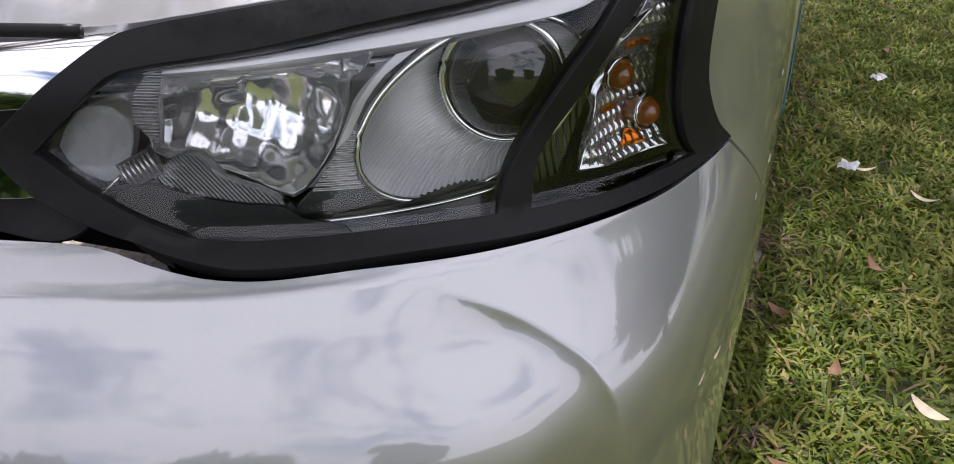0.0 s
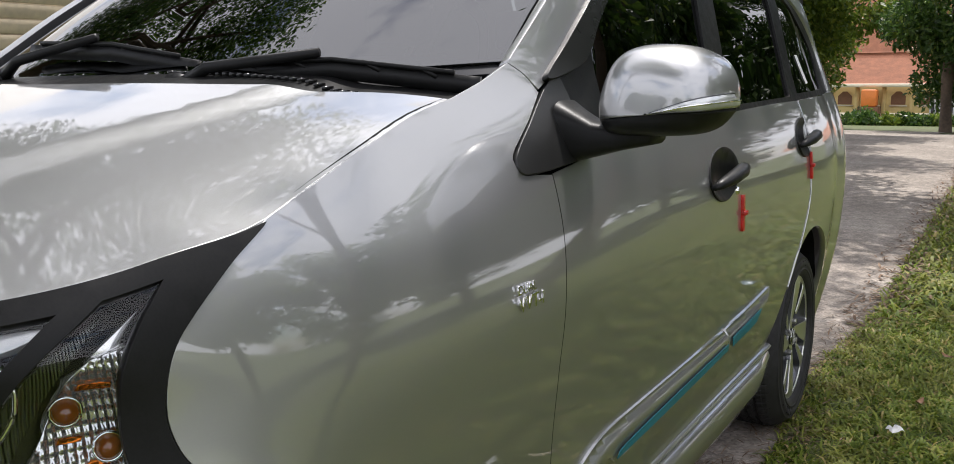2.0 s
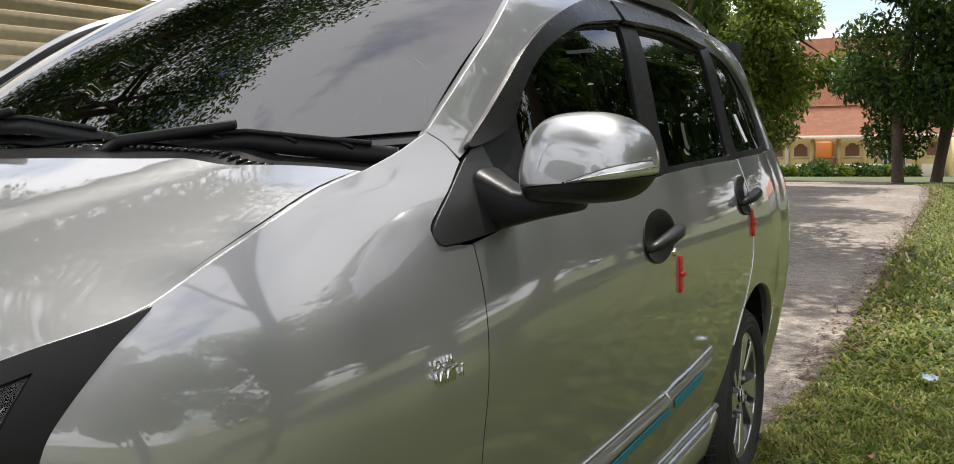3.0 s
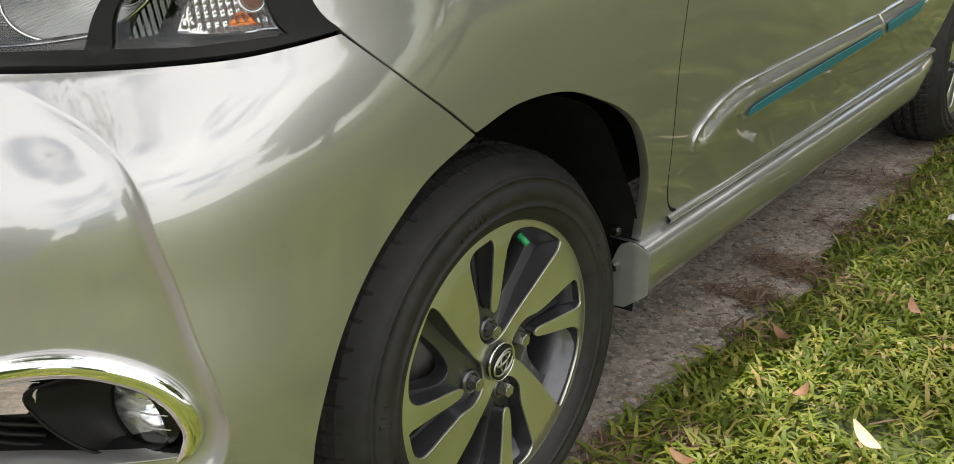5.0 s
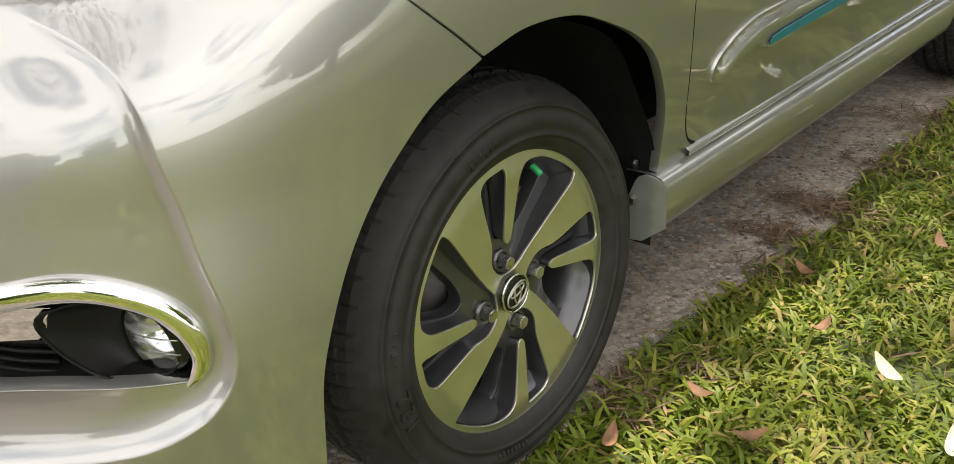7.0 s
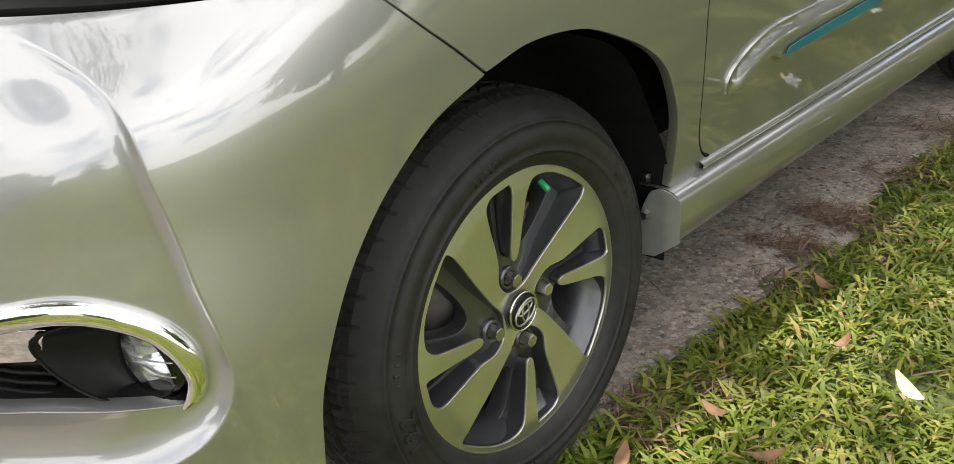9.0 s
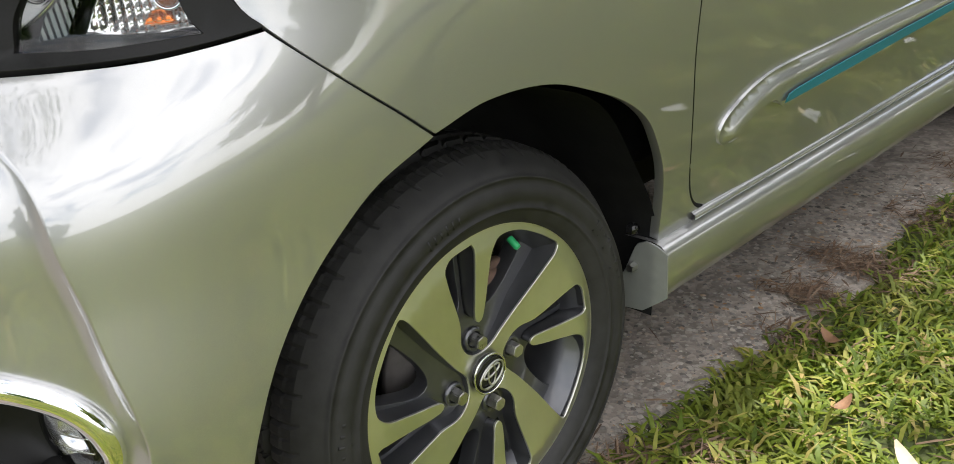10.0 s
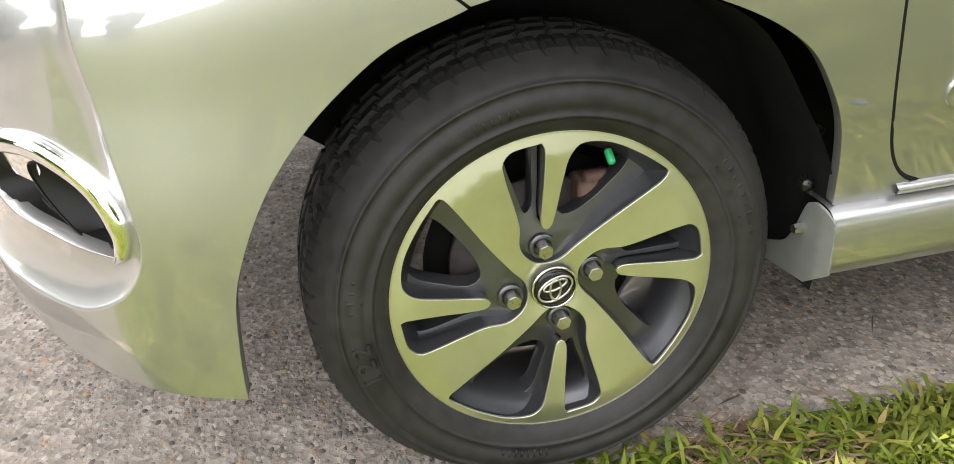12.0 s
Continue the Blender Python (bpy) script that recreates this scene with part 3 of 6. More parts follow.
    # frames and glass above the belt
    panel("front_pillar", [(.508, 1.268, 1), (.548, 1.248), (.575, 1.222, 1), (.625, 1.243), (.70, 1.290), (.80, 1.352), (.93, 1.430), (1.10, 1.505), (1.35, 1.575), (1.7, 1.618), (2.1, 1.630), (2.5, 1.622), (2.75, 1.595), (2.95, 1.52), (3.06, 1.40), (3.08, 1.28), (3.04, 1.175, 1), (3.24, 1.18, 1), (3.26, 1.3), (3.22, 1.46), (3.12, 1.58), (2.9, 1.66, 1), (1.7, 1.67, 1), (1.3, 1.655), (1.04, 1.585), (.80, 1.445), (.71, 1.392), (.60, 1.325)], sk, PAINT, car, res=0.04, flange=0.02, flip=flip)
    panel("door_frame", [(.63, 1.10, 1), (.95, 1.115), (1.60, 1.150, 1), (2.44, 1.159, 1), (2.85, 1.168), (3.04, 1.172, 1), (3.076, 1.28), (3.055, 1.40), (2.945, 1.518), (2.745, 1.592), (2.5, 1.618), (2.1, 1.626), (1.7, 1.614), (1.35, 1.571), (1.10, 1.500), (.93, 1.426), (.80, 1.348), (.70, 1.286), (.625, 1.238), (.55, 1.19, 1), (.60, 1.13)],
          sk, BLACK, car, "black door frames and pillars", offset=-0.008, res=0.05, flange=0.01, flip=flip,
          holes=[[(.80, 1.120, 1), (1.50, 1.158, 1), (1.565, 1.33), (1.66, 1.553, 1), (1.40, 1.527), (1.15, 1.478), (.98, 1.42), (.86, 1.35)],
                 [(1.66, 1.164, 1), (2.38, 1.172, 1), (2.45, 1.30), (2.53, 1.54, 1), (2.2, 1.56), (1.82, 1.565, 1), (1.74, 1.35)],
                 [(2.50, 1.180, 1), (2.95, 1.188, 1), (3.01, 1.30), (2.98, 1.40), (2.88, 1.50), (2.66, 1.555, 1), (2.58, 1.36)]])
    panel("side_window", [(.79, 1.115, 1), (1.51, 1.154, 1), (1.575, 1.33), (1.67, 1.56, 1), (1.40, 1.534), (1.14, 1.484), (.97, 1.426), (.85, 1.35)], sk, TINT, door, "dark tinted door glass", offset=-0.016, res=0.06, flange=0.004, flip=flip)
    panel("side_window", [(1.65, 1.16, 1), (2.39, 1.168, 1), (2.46, 1.30), (2.54, 1.545, 1), (2.2, 1.566), (1.81, 1.57, 1), (1.73, 1.35)], sk, TINT, rear_door, "dark tinted door glass", offset=-0.016, res=0.06, flange=0.004, flip=flip)
    panel("quarter_window", [(2.49, 1.175, 1), (2.96, 1.183, 1), (3.02, 1.30), (2.99, 1.40), (2.89, 1.506), (2.65, 1.562, 1), (2.57, 1.36)], sk, TINT, car, "dark tinted quarter glass", offset=-0.012, res=0.06, flange=0.004, flip=flip)
    # wheel arch liners
    for cy in (0.0, 2.53):
        rows = []
        for k, xx in enumerate((0.012, -0.06, -0.16, -0.26, -0.30)):
            r = 0.405 - (0.06 if k == 4 else 0.0)
            ring = []
            for a in np.linspace(-0.25, math.pi - 0.45, 40):
                wob = 0.006 * math.sin(a * 9 + k)
                ring.append(((2 * MID - xx) if side else xx - max(0, math.cos(a) * 0.025 - 0.01), cy + (r + wob) * math.cos(a), .315 + (r + wob) * math.sin(a)))
            rows.append(ring)
        rows.append([((2 * MID + .30) if side else -0.30, cy, .23)] * 40)
        part("wheel_liner", grid_loft(rows), DARK, car, "dusty black wheel arch liner")

# ---- bonnet
hood_side = [tuple(skin([u], [z])[0][:2]) for u, z in ((-.157, 1.096), (-.033, 1.125), (.1, 1.159), (.227, 1.195), (.318, 1.213))]
hood_front = [tuple(skin([u], [z])[0][:2]) for u, z in ((-.226, 1.087), (-.352, 1.077), (-.453, 1.065), (-.556, 1.054), (-.652, 1.045), (-.76, 1.033), (-.87, 1.020), (-.95, 1.012), (-1.06, 1.011), (-1.2, 1.011))]
half = [(x - 0.003, y + 0.004) for x, y in hood_front[::-1]] + [(hood_side[0][0] - .0035, hood_side[0][1], 1)] + [(x - 0.0035, y) for x, y in hood_side[1:-1]] + [(hood_side[-1][0] - .0045, hood_side[-1][1], 1), (-.20, .285), (-.42, .215), (-.65, .185)]
mirror_half = [(2 * MID - p[0], *p[1:]) for p in half[::-1]]


edge_uz = smooth_line([(.318, 1.213), (.227, 1.195), (.1, 1.159), (-.033, 1.125), (-.157, 1.096), (-.226, 1.087), (-.352, 1.077), (-.453, 1.065), (-.556, 1.054), (-.652, 1.045), (-.76, 1.033), (-.84, 1.024), (-.905, 1.015), (-.96, 1.012), (-1.06, 1.011), (-1.2, 1.011), (-1.39, 1.011)], step=.03)
HOOD_EDGE = skin(edge_uz[:, 0], edge_uz[:, 1])
HOOD_MISS = HOOD_EDGE[:, 2] - .003 - hood_skin(HOOD_EDGE[:, 0], HOOD_EDGE[:, 1])[:, 2]


def hood_fit(x, y):
    """The bonnet meets the wing's edge in height."""
    p = hood_skin(x, y)
    q = np.c_[MID + np.abs(p[:, 0] - MID), p[:, 1]]
    gap = np.linalg.norm(q[:, None, :] - HOOD_EDGE[None, :, :2], axis=2)
    weight = 1 / (gap + .03) ** 4
    p[:, 2] += (weight * HOOD_MISS).sum(1) / weight.sum(1) * np.exp(-(gap.min(1) / .22) ** 2)
    return p


panel("bonnet", half + [(MID, .175)] + mirror_half + [(MID, hood_front[-1][1] + .004)], hood_fit, PAINT, car, "silver bonnet with a long pressed crease", res=0.03, flange=0.02)

# ---- dark strips added inside the panel gaps, standing in for their shade
GAPS = ((edge_uz[:26], .013, .006), (smooth_line([(.5065, 1.083), (.4915, 1.025), (.4785, .96), (.4665, .905), (.4515, .83), (.4395, .769), (.4325, .675), (.4425, .58), (.4565, .50), (.475, .4325), (.5005, .3905), (.5395, .366)], step=.012) + (.0015, 0), .0050, .0046),
        (smooth_line([(1.603, 1.146), (1.568, 1.06), (1.551, .93), (1.538, .75), (1.503, .56), (1.478, .45), (1.453, .372)], step=.02), .006, .0036),
        (smooth_line([(2.443, 1.155), (2.443, 1.05), (2.439, .90), (2.423, .80), (2.333, .66), (2.23, .53)], step=.02), .006, .0036),
        (smooth_line([(-.106, .703), (-.160, .751), (-.239, .809), (-.319, .858)], step=.01), .009, .0045))
for seal, depth, thick in GAPS:
    tube("gap_shade", skin(seal[:, 0], seal[:, 1]) - surface_normals(skin, seal[:, 0], seal[:, 1]) * depth, thick, DARK, car, sides=8)

# ---- cowl, windscreen, roof, rear
panel("cowl_panel", [(-.075, .30, 1), (-.20, .29), (-.42, .22), (-.65, .19), (MID, .18), (-1.01, .19), (-1.24, .22), (-1.46, .29), (-1.585, .30, 1), (-1.56, .56, 1), (-1.3, .40), (MID, .31), (-.36, .40), (-.10, .56, 1)],
      lambda x, y: np.c_[hood_skin(x, np.minimum(y, .30))[:, :1], np.atleast_1d(y), hood_skin(x, np.minimum(y, .30))[:, 2] - 0.012 + np.clip(np.atleast_1d(y) - .30, 0, 1) * 0.16], BLACK, car, "black plastic cowl below the windscreen", res=0.03)
for k in range(26):
    x = -.22 - k * 0.017
    p = hood_skin([x], [.305])[0] + np.array((0, .005, -.008))
    part("cowl_slot", block(p + (-.006, -.012, -.003), p + (.001, .012, .003), 0.001, 1), GLOSSBLACK, car)
screen = panel("windscreen", [(-.098, .03, 1), (-.120, .27), (-.136, .55), (-.150, .78), (-.185, .97, 1), (MID, 1.0), (-1.475, .97, 1), (-1.510, .78), (-1.524, .55), (-1.540, .27), (-1.562, .03, 1), (-1.2, .0), (MID, -.02), (-.46, .0)], screen_skin, SCREEN, car, "windscreen reflecting trees and cloud", res=0.05, flange=0.004)
border = panel("screen_seal", [(-.092, .0, 1), (-.115, .27), (-.131, .55), (-.145, .78), (-.18, .99, 1), (MID, 1.03), (-1.48, .99, 1), (-1.515, .78), (-1.529, .55), (-1.545, .27), (-1.568, .0, 1), (-1.2, -.04), (MID, -.06), (-.46, -.04)], screen_skin, GLOSSBLACK, car, "black windscreen seal", offset=-0.006, res=0.06, flange=0.02,
               holes=[[(-.108, .05, 1), (-.130, .27), (-.146, .55), (-.160, .78), (-.195, .95, 1), (MID, .97), (-1.465, .95, 1), (-1.50, .78), (-1.514, .55), (-1.530, .27), (-1.552, .05, 1), (-1.2, .03), (MID, .01), (-.46, .03)]])
panel("roof", [(-.185, 1.32, 1), (-.195, 1.5), (-.205, 1.8), (-.215, 2.5), (-.26, 3.05), (-.36, 3.32, 1), (MID, 3.36), (-1.30, 3.32, 1), (-1.40, 3.05), (-1.445, 2.5), (-1.455, 1.8), (-1.465, 1.5), (-1.475, 1.32, 1), (MID, 1.085)], roof_skin, PAINT, car, res=0.07, flange=0.03)
part("tailgate", grid_loft([[(x, 3.44 - 0.10 * ((x - MID) / .83) ** 4 + dy, z) for x in np.linspace(-1.50, -.16, 16)] for z, dy in ((.26, -.02), (.45, .03), (.62, .03), (.9, .0), (1.12, -.03), (1.16, -.05), (1.4, -.12), (1.62, -.22))]), PAINT, car)
part("underbody", block((-1.34, .25, .24), (-.32, 3.25, .60), 0.03), DARK, car, "dark underbody")
part("bulkhead", block((-1.30, -.34, .78), (-.36, .22, 1.02), 0.04), DARK, car)
part("cabin_floor", block((-1.58, .46, .45), (-.08, 3.2, .62), 0.02), DARK, car)
part("dashboard", block((-1.50, .42, .95), (-.16, .82, 1.17), 0.05), BLACK, car)
for x in (-.47, -1.19):
    for y in (1.25, 2.15):
        part("seat", block((x - .25, y, .60), (x + .25, y + .50, .80), 0.06), DARK, car)
        part("seat_back", block((x - .24, y + .45, .75), (x + .24, y + .60, 1.32), 0.06), DARK, car)
        part("headrest", block((x - .12, y + .48, 1.35), (x + .12, y + .58, 1.52), 0.04), DARK, car)

# ---- wipers
for pts, base in ((((-.075, .43, 1.233), (-.33, .375, 1.262), (-.60, .34, 1.255)), (-.62, .30, 1.235)), (((-.62, .345, 1.268), (-.84, .34, 1.30), (-1.12, .36, 1.31)), (-1.16, .31, 1.25))):
    wiper = empty("wiper")
    wiper.parent = car
    path = smooth_line([(p[0], p[1]) for p in pts], step=0.02)
    zz = np.interp(-path[:, 0], [-p[0] for p in pts], [p[2] for p in pts])
    line = np.c_[path, zz]
    tube("wiper_blade", line + (0, 0, -.004), 0.010, BLACK, wiper, "black rubber blade", sides=6, squash=1.7)
    tube("wiper_spine", line[2:-2] + (0, -.006, .014), 0.0045, BLACK, wiper, sides=6)
    n = len(line)
    for k in (int(n * .2), int(n * .38), int(n * .62), int(n * .8)):
        tube("wiper_claw", [line[k] + (-.03, 0, .0), line[k] + (0, -.004, .015), line[k] + (.03, 0, .0)], 0.0045, BLACK, wiper, sides=6)
    tube("wiper_arm", [np.array(base), np.array(base) * .75 + line[n // 2] * .25 + (0, -.02, .022), line[n // 2] + (0, -.01, .026)], [0.013, 0.011, 0.008], BLACK, wiper, "black wiper arm", sides=8)
    part("wiper_pivot", lathe([(0.0, -.02), (.022, -.02), (.022, .006), (.015, .016), (0.0, .018)], base, n=20), BLACK, wiper)

# ---- lower side: sill skirt with a sharp top ledge, flap and sill trim
rows = []
for y in np.linspace(.397, 2.16, 44):
    e = np.clip((y - 2.0) / .16, 0, 1)
    prof = [(-.06, .352), (-.004, .353), (.012, .350), (.020, .344), (.026, .330), (.024, .300), (.016, .266), (.008, .246), (-.006, .236), (-.05, .232)]
    rows.append([(x - .02 * e, y, z + .03 * e * (z < .3)) for x, z in prof])
skirt = part("side_skirt", grid_loft(rows), PAINT, car, "silver side skirt below the doors")
rows = [[(x, y, z) for x, z in ((-.03, .374), (.004, .372), (.012, .366), (.010, .358), (-.02, .356))] for y in np.linspace(.50, 2.15, 20)]
part("sill_trim", grid_loft(rows), PAINT, car)
flap = panel("skirt_flap", [(.026, .335, 1), (.010, .349), (-.010, .355), (-.026, .348), (-.036, .330), (-.055, .288), (-.075, .264), (-.134, .238, 1), (-.134, .214, 1), (-.020, .222, 1), (.024, .254, 1)], lambda a, z: np.c_[np.atleast_1d(a), .388 + .10 * np.clip(np.atleast_1d(a), -.2, 0) + np.clip(np.atleast_1d(a), 0, 1) * .35, np.atleast_1d(z)], GREYPLASTIC, skirt, "grey end flap with a bolt", res=0.012, flange=0.004)
bolt_bm = bmesh.new()
bmesh.ops.create_cone(bolt_bm, cap_ends=True, segments=6, radius1=.0085, radius2=.0075, depth=.016, matrix=Matrix.Translation((-.034, .379, .305)) @ Matrix.Rotation(radians(90), 4, "X"))
part("bolt", bolt_bm, STEEL, flap, smooth=False)
for z, y in ((.375, .365), (.455, .372)):
    part("liner_clip", lathe([(0.0, .006), (.008, .005), (.011, 0), (.011, -.01)], (-.03, y + .018, z), n=14), GLOSSBLACK, car)

# ---- headlamp
lamp = empty("headlamp", "clear headlamp with projector and amber indicator in a black surround")
lamp.parent = car
MAIN_HOLE = [(-.976, .930, 1), (-.918, .983), (-.899, .989), (-.82, .999), (-.742, 1.012), (-.637, 1.024), (-.544, 1.032), (-.499, 1.036, 1), (-.536, 1.0), (-.582, .953), (-.620, .906), (-.634, .867, 1), (-.70, .868), (-.79, .866), (-.833, .866), (-.87, .871), (-.931, .899)]
SIDE_HOLE = [(-.448, 1.043, 1), (-.364, 1.054, 1), (-.390, 1.022), (-.413, .982), (-.421, .948), (-.419, .911), (-.405, .876), (-.392, .864, 1), (-.507, .862), (-.602, .866, 1), (-.598, .904), (-.56, .946), (-.512, .994)]
SURROUND = [(-1.000, .940), (-.979, .961), (-.944, .989), (-.918, 1.006), (-.89, 1.013), (-.84, 1.020), (-.76, 1.030), (-.652, 1.042), (-.556, 1.051), (-.453, 1.062), (-.352, 1.074), (-.226, 1.084), (-.164, 1.091, 1), (-.258, 1.055), (-.337, 1.005), (-.364, .966), (-.371, .925), (-.351, .883), (-.325, .862, 1), (-.386, .856), (-.45, .852), (-.58, .853), (-.69, .856), (-.81, .855), (-.851, .858), (-.90, .866), (-.95, .885), (-.980, .902), (-1.000, .922)]
panel("lamp_surround", SURROUND, skin, BLACK, lamp, "matt black lamp surround", offset=0.003, res=0.02, flange=0.016, holes=[MAIN_HOLE, SIDE_HOLE], closed_step=0.008)
panel("lamp_cover", [(-.985, .930), (-.92, .99), (-.82, 1.006), (-.65, 1.032), (-.50, 1.044), (-.37, 1.058), (-.385, 1.02), (-.412, .95), (-.40, .89), (-.39, .862), (-.5, .862), (-.7, .862), (-.83, .861), (-.93, .892)], skin, CLEAR, lamp, "clear plastic lamp cover", offset=-0.003, res=0.02, flange=0.003)
panel("lamp_housing", [(-.99, .930), (-.92, 1.0), (-.65, 1.035), (-.44, 1.05), (-.36, 1.06), (-.36, .92), (-.38, .86), (-.83, .855), (-.93, .88)], skin, GLOSSBLACK, lamp, "black lamp housing", offset=-0.095, res=0.03, flange=-0.09)

BOWL_C, BOWL_A, BOWL_B = np.array((-.142, -.464, .937)), np.array((.066, .057, .006)), np.array((.016, .020, .064))
PROJ_C, PROJ_N = np.array((-.131, -.424, .948)), np.array((.22, -.97, .06))
PROJ_N = PROJ_N / np.linalg.norm(PROJ_N)
proj_s = np.cross(PROJ_N, (0, 0, 1.0))
proj_s = -proj_s / np.linalg.norm(proj_s)
proj_u = np.cross(proj_s, PROJ_N)
proj_u = proj_u if proj_u[2] > 0 else -proj_u
bowl_n = np.cross(BOWL_A, BOWL_B)
bowl_n = bowl_n / np.linalg.norm(bowl_n) * (1 if bowl_n[1] < 0 else -1)
rows = []
angles = np.linspace(0, 2 * math.pi, 73)[:-1]
flutes = np.linspace(0, 2 * math.pi, 841)[:-1]
for t in np.linspace(0, 1, 12):
    ring = []
    for k, a in enumerate(flutes):
        swell = 1 + .014 * math.sin(k * math.pi / 4)
        rim_p = BOWL_C + (BOWL_A * math.cos(a) + BOWL_B * math.sin(a)) * swell
        in_p = PROJ_C + 0.047 * swell * (proj_s * math.cos(a) + proj_u * math.sin(a))
        ring.append(rim_p * (1 - t) + in_p * t - bowl_n * (0.034 * math.sin(math.pi * min(t * 0.62, .5)) * (1 - t * .55) + .0012 * math.sin(k * math.pi / 4)))
    rows.append(ring)
part("projector_bowl", grid_loft(rows, True), worn("fluted_chrome", (.95, .95, .95), .14, .35, spread=.04, scale=20, rough_spread=.04), lamp, "chrome bowl with fine radial flutes round the projector")
tube("bowl_rim", [BOWL_C + 1.01 * (BOWL_A * math.cos(a) + BOWL_B * math.sin(a)) for a in np.linspace(0, 2 * math.pi, 73)], 0.0030, CHROME, lamp, sides=6, caps=False)
tube("projector_ring", [PROJ_C + 0.0475 * (proj_s * math.cos(a) + proj_u * math.sin(a)) + PROJ_N * .004 for a in np.linspace(0, 2 * math.pi, 61)], 0.003, CHROME, lamp, sides=8, caps=False)
rows = [[PROJ_C + PROJ_N * (0.024 * math.sqrt(max(0, 1 - t * t))) + 0.0455 * t * (proj_s * math.cos(a) + proj_u * math.sin(a)) for a in angles] for t in np.linspace(0.001, 1, 12)]
part("projector_lens", grid_loft(rows[::-1], True), LENSGLASS, lamp, "dark domed projector lens")


def lamp_depth(depth, hollow=0.0, c=(0, 0), r=1.0):
    def fn(u, z):
        p, n = skin(u, z), surface_normals(skin, np.atleast_1d(np.asarray(u, float)), np.atleast_1d(np.asarray(z, float)))
        d = depth + hollow * (1 - np.clip(((u - c[0]) ** 2 + (z - c[1]) ** 2) / r**2, 0, 1))
        return p - n * np.reshape(d, (-1, 1)) * np.ones((len(p), 1))
    return fn


panel("reflector_shell", [(-.965, .932), (-.918, .978), (-.86, .990), (-.78, .998), (-.70, 1.006), (-.715, .95), (-.745, .895), (-.80, .890), (-.87, .905), (-.93, .902)], lamp_depth(.082), worn("shell_metal", (.7, .7, .7), .22, .65, spread=.08, scale=30), lamp, "silver inner shell of the lamp", res=0.014, flange=0.02)


def facets(u, z):
    """Main beam reflector: a bowl broken into tall stepped facets."""
    u, z = np.atleast_1d(np.asarray(u, float)), np.atleast_1d(np.asarray(z, float))
    p, n = skin(u, z), surface_normals(skin, u, z)
    bowl = .024 + .050 * (1 - np.clip(((u + .815) / .10) ** 2 + ((z - .955) / .075) ** 2, 0, 1))
    col = (u + .905 + .10 * (z - .95)) / .0215
    k = np.floor(col)
    row = (z - .90 + .004 * k + .006 * np.sin(k * 2.4)) / (.030 + .006 * np.sin(k * 1.7))
    upper = z > .948 + .10 * (u + .85) + .005 * np.sin(k * 2.1)
    saw = np.where(upper, .006 * (col - k) + .006 * (row - np.floor(row)) * (.4 + .6 * np.sin(k * 3.1 + np.floor(row) * 1.9)), .0016 * np.sin(u * 170 + z * 120) * np.sin(z * 210 - u * 60))
    return p - n * (bowl - saw)[:, None]


panel("main_reflector", [(-.902, .925), (-.899, .968), (-.893, .984), (-.880, .991), (-.858, .999), (-.81, 1.004), (-.767, 1.009), (-.742, 1.006), (-.742, .985), (-.759, .938), (-.785, .903), (-.80, .893), (-.84, .906), (-.88, .918)], facets, POLISHED, lamp, "faceted chrome main beam reflector", res=0.0045, flange=0.004)
panel("reflector_cheek", [(-.908, .945, 1), (-.904, .970), (-.896, .986), (-.886, .988), (-.889, .955), (-.893, .930, 1)], lamp_depth(.014), make_ribbed("ribbed_cheek", (.85, .85, .85), .2, 150, "Z", .0012), lamp, res=0.008, flange=0.012)
panel("position_back", [(-.968, .929), (-.940, .957), (-.914, .967), (-.911, .945), (-.925, .908), (-.95, .912)], lamp_depth(.022), worn("frosted_plastic", (.45, .46, .46), .3, .0, spread=.15, scale=90, bump=.3), lamp, "frosted back of the position lamp", res=.010, flange=.012)
panel("position_lamp", [(-.972, .928), (-.940, .960), (-.912, .972), (-.908, .945), (-.925, .905), (-.95, .910)], lamp_depth(.012, .014, (-.935, .935), .04), CLEAR, lamp, "small clear position lamp", res=0.008, flange=0.018)
edge_line = smooth_line([(-.968, .921), (-.952, .908), (-.936, .899), (-.920, .912)], step=.006)
tube("position_lamp_edge", lamp_depth(.010)(edge_line[:, 0], edge_line[:, 1]), 0.0014, CHROME, lamp, sides=6)
for k in range(7):
    t = k / 6
    a, b = np.array((-.922 + .020 * t, .918 + .009 * t)), np.array((-.913 + .020 * t, .905 + .009 * t))
    tube("lens_bar", lamp_depth(.012)(np.array([a[0], b[0]]), np.array([a[1], b[1]])), 0.0012, REFLECTOR, lamp, sides=6)
panel("lens_plate", [(-.925, .918, 1), (-.903, .928, 1), (-.892, .913, 1), (-.914, .903, 1)], lamp_depth(.0145), worn("smoked_plate", grey(.06), .25), lamp, res=0.008, flange=0.01)
panel("lower_mask", [(-.955, .905), (-.949, .899), (-.899, .905), (-.867, .897), (-.83, .890), (-.803, .887), (-.790, .878), (-.752, .868), (-.80, .861), (-.87, .863), (-.93, .888)], lamp_depth(.010), MASKBLACK, lamp, "black lamp mask", res=0.010, flange=0.03)
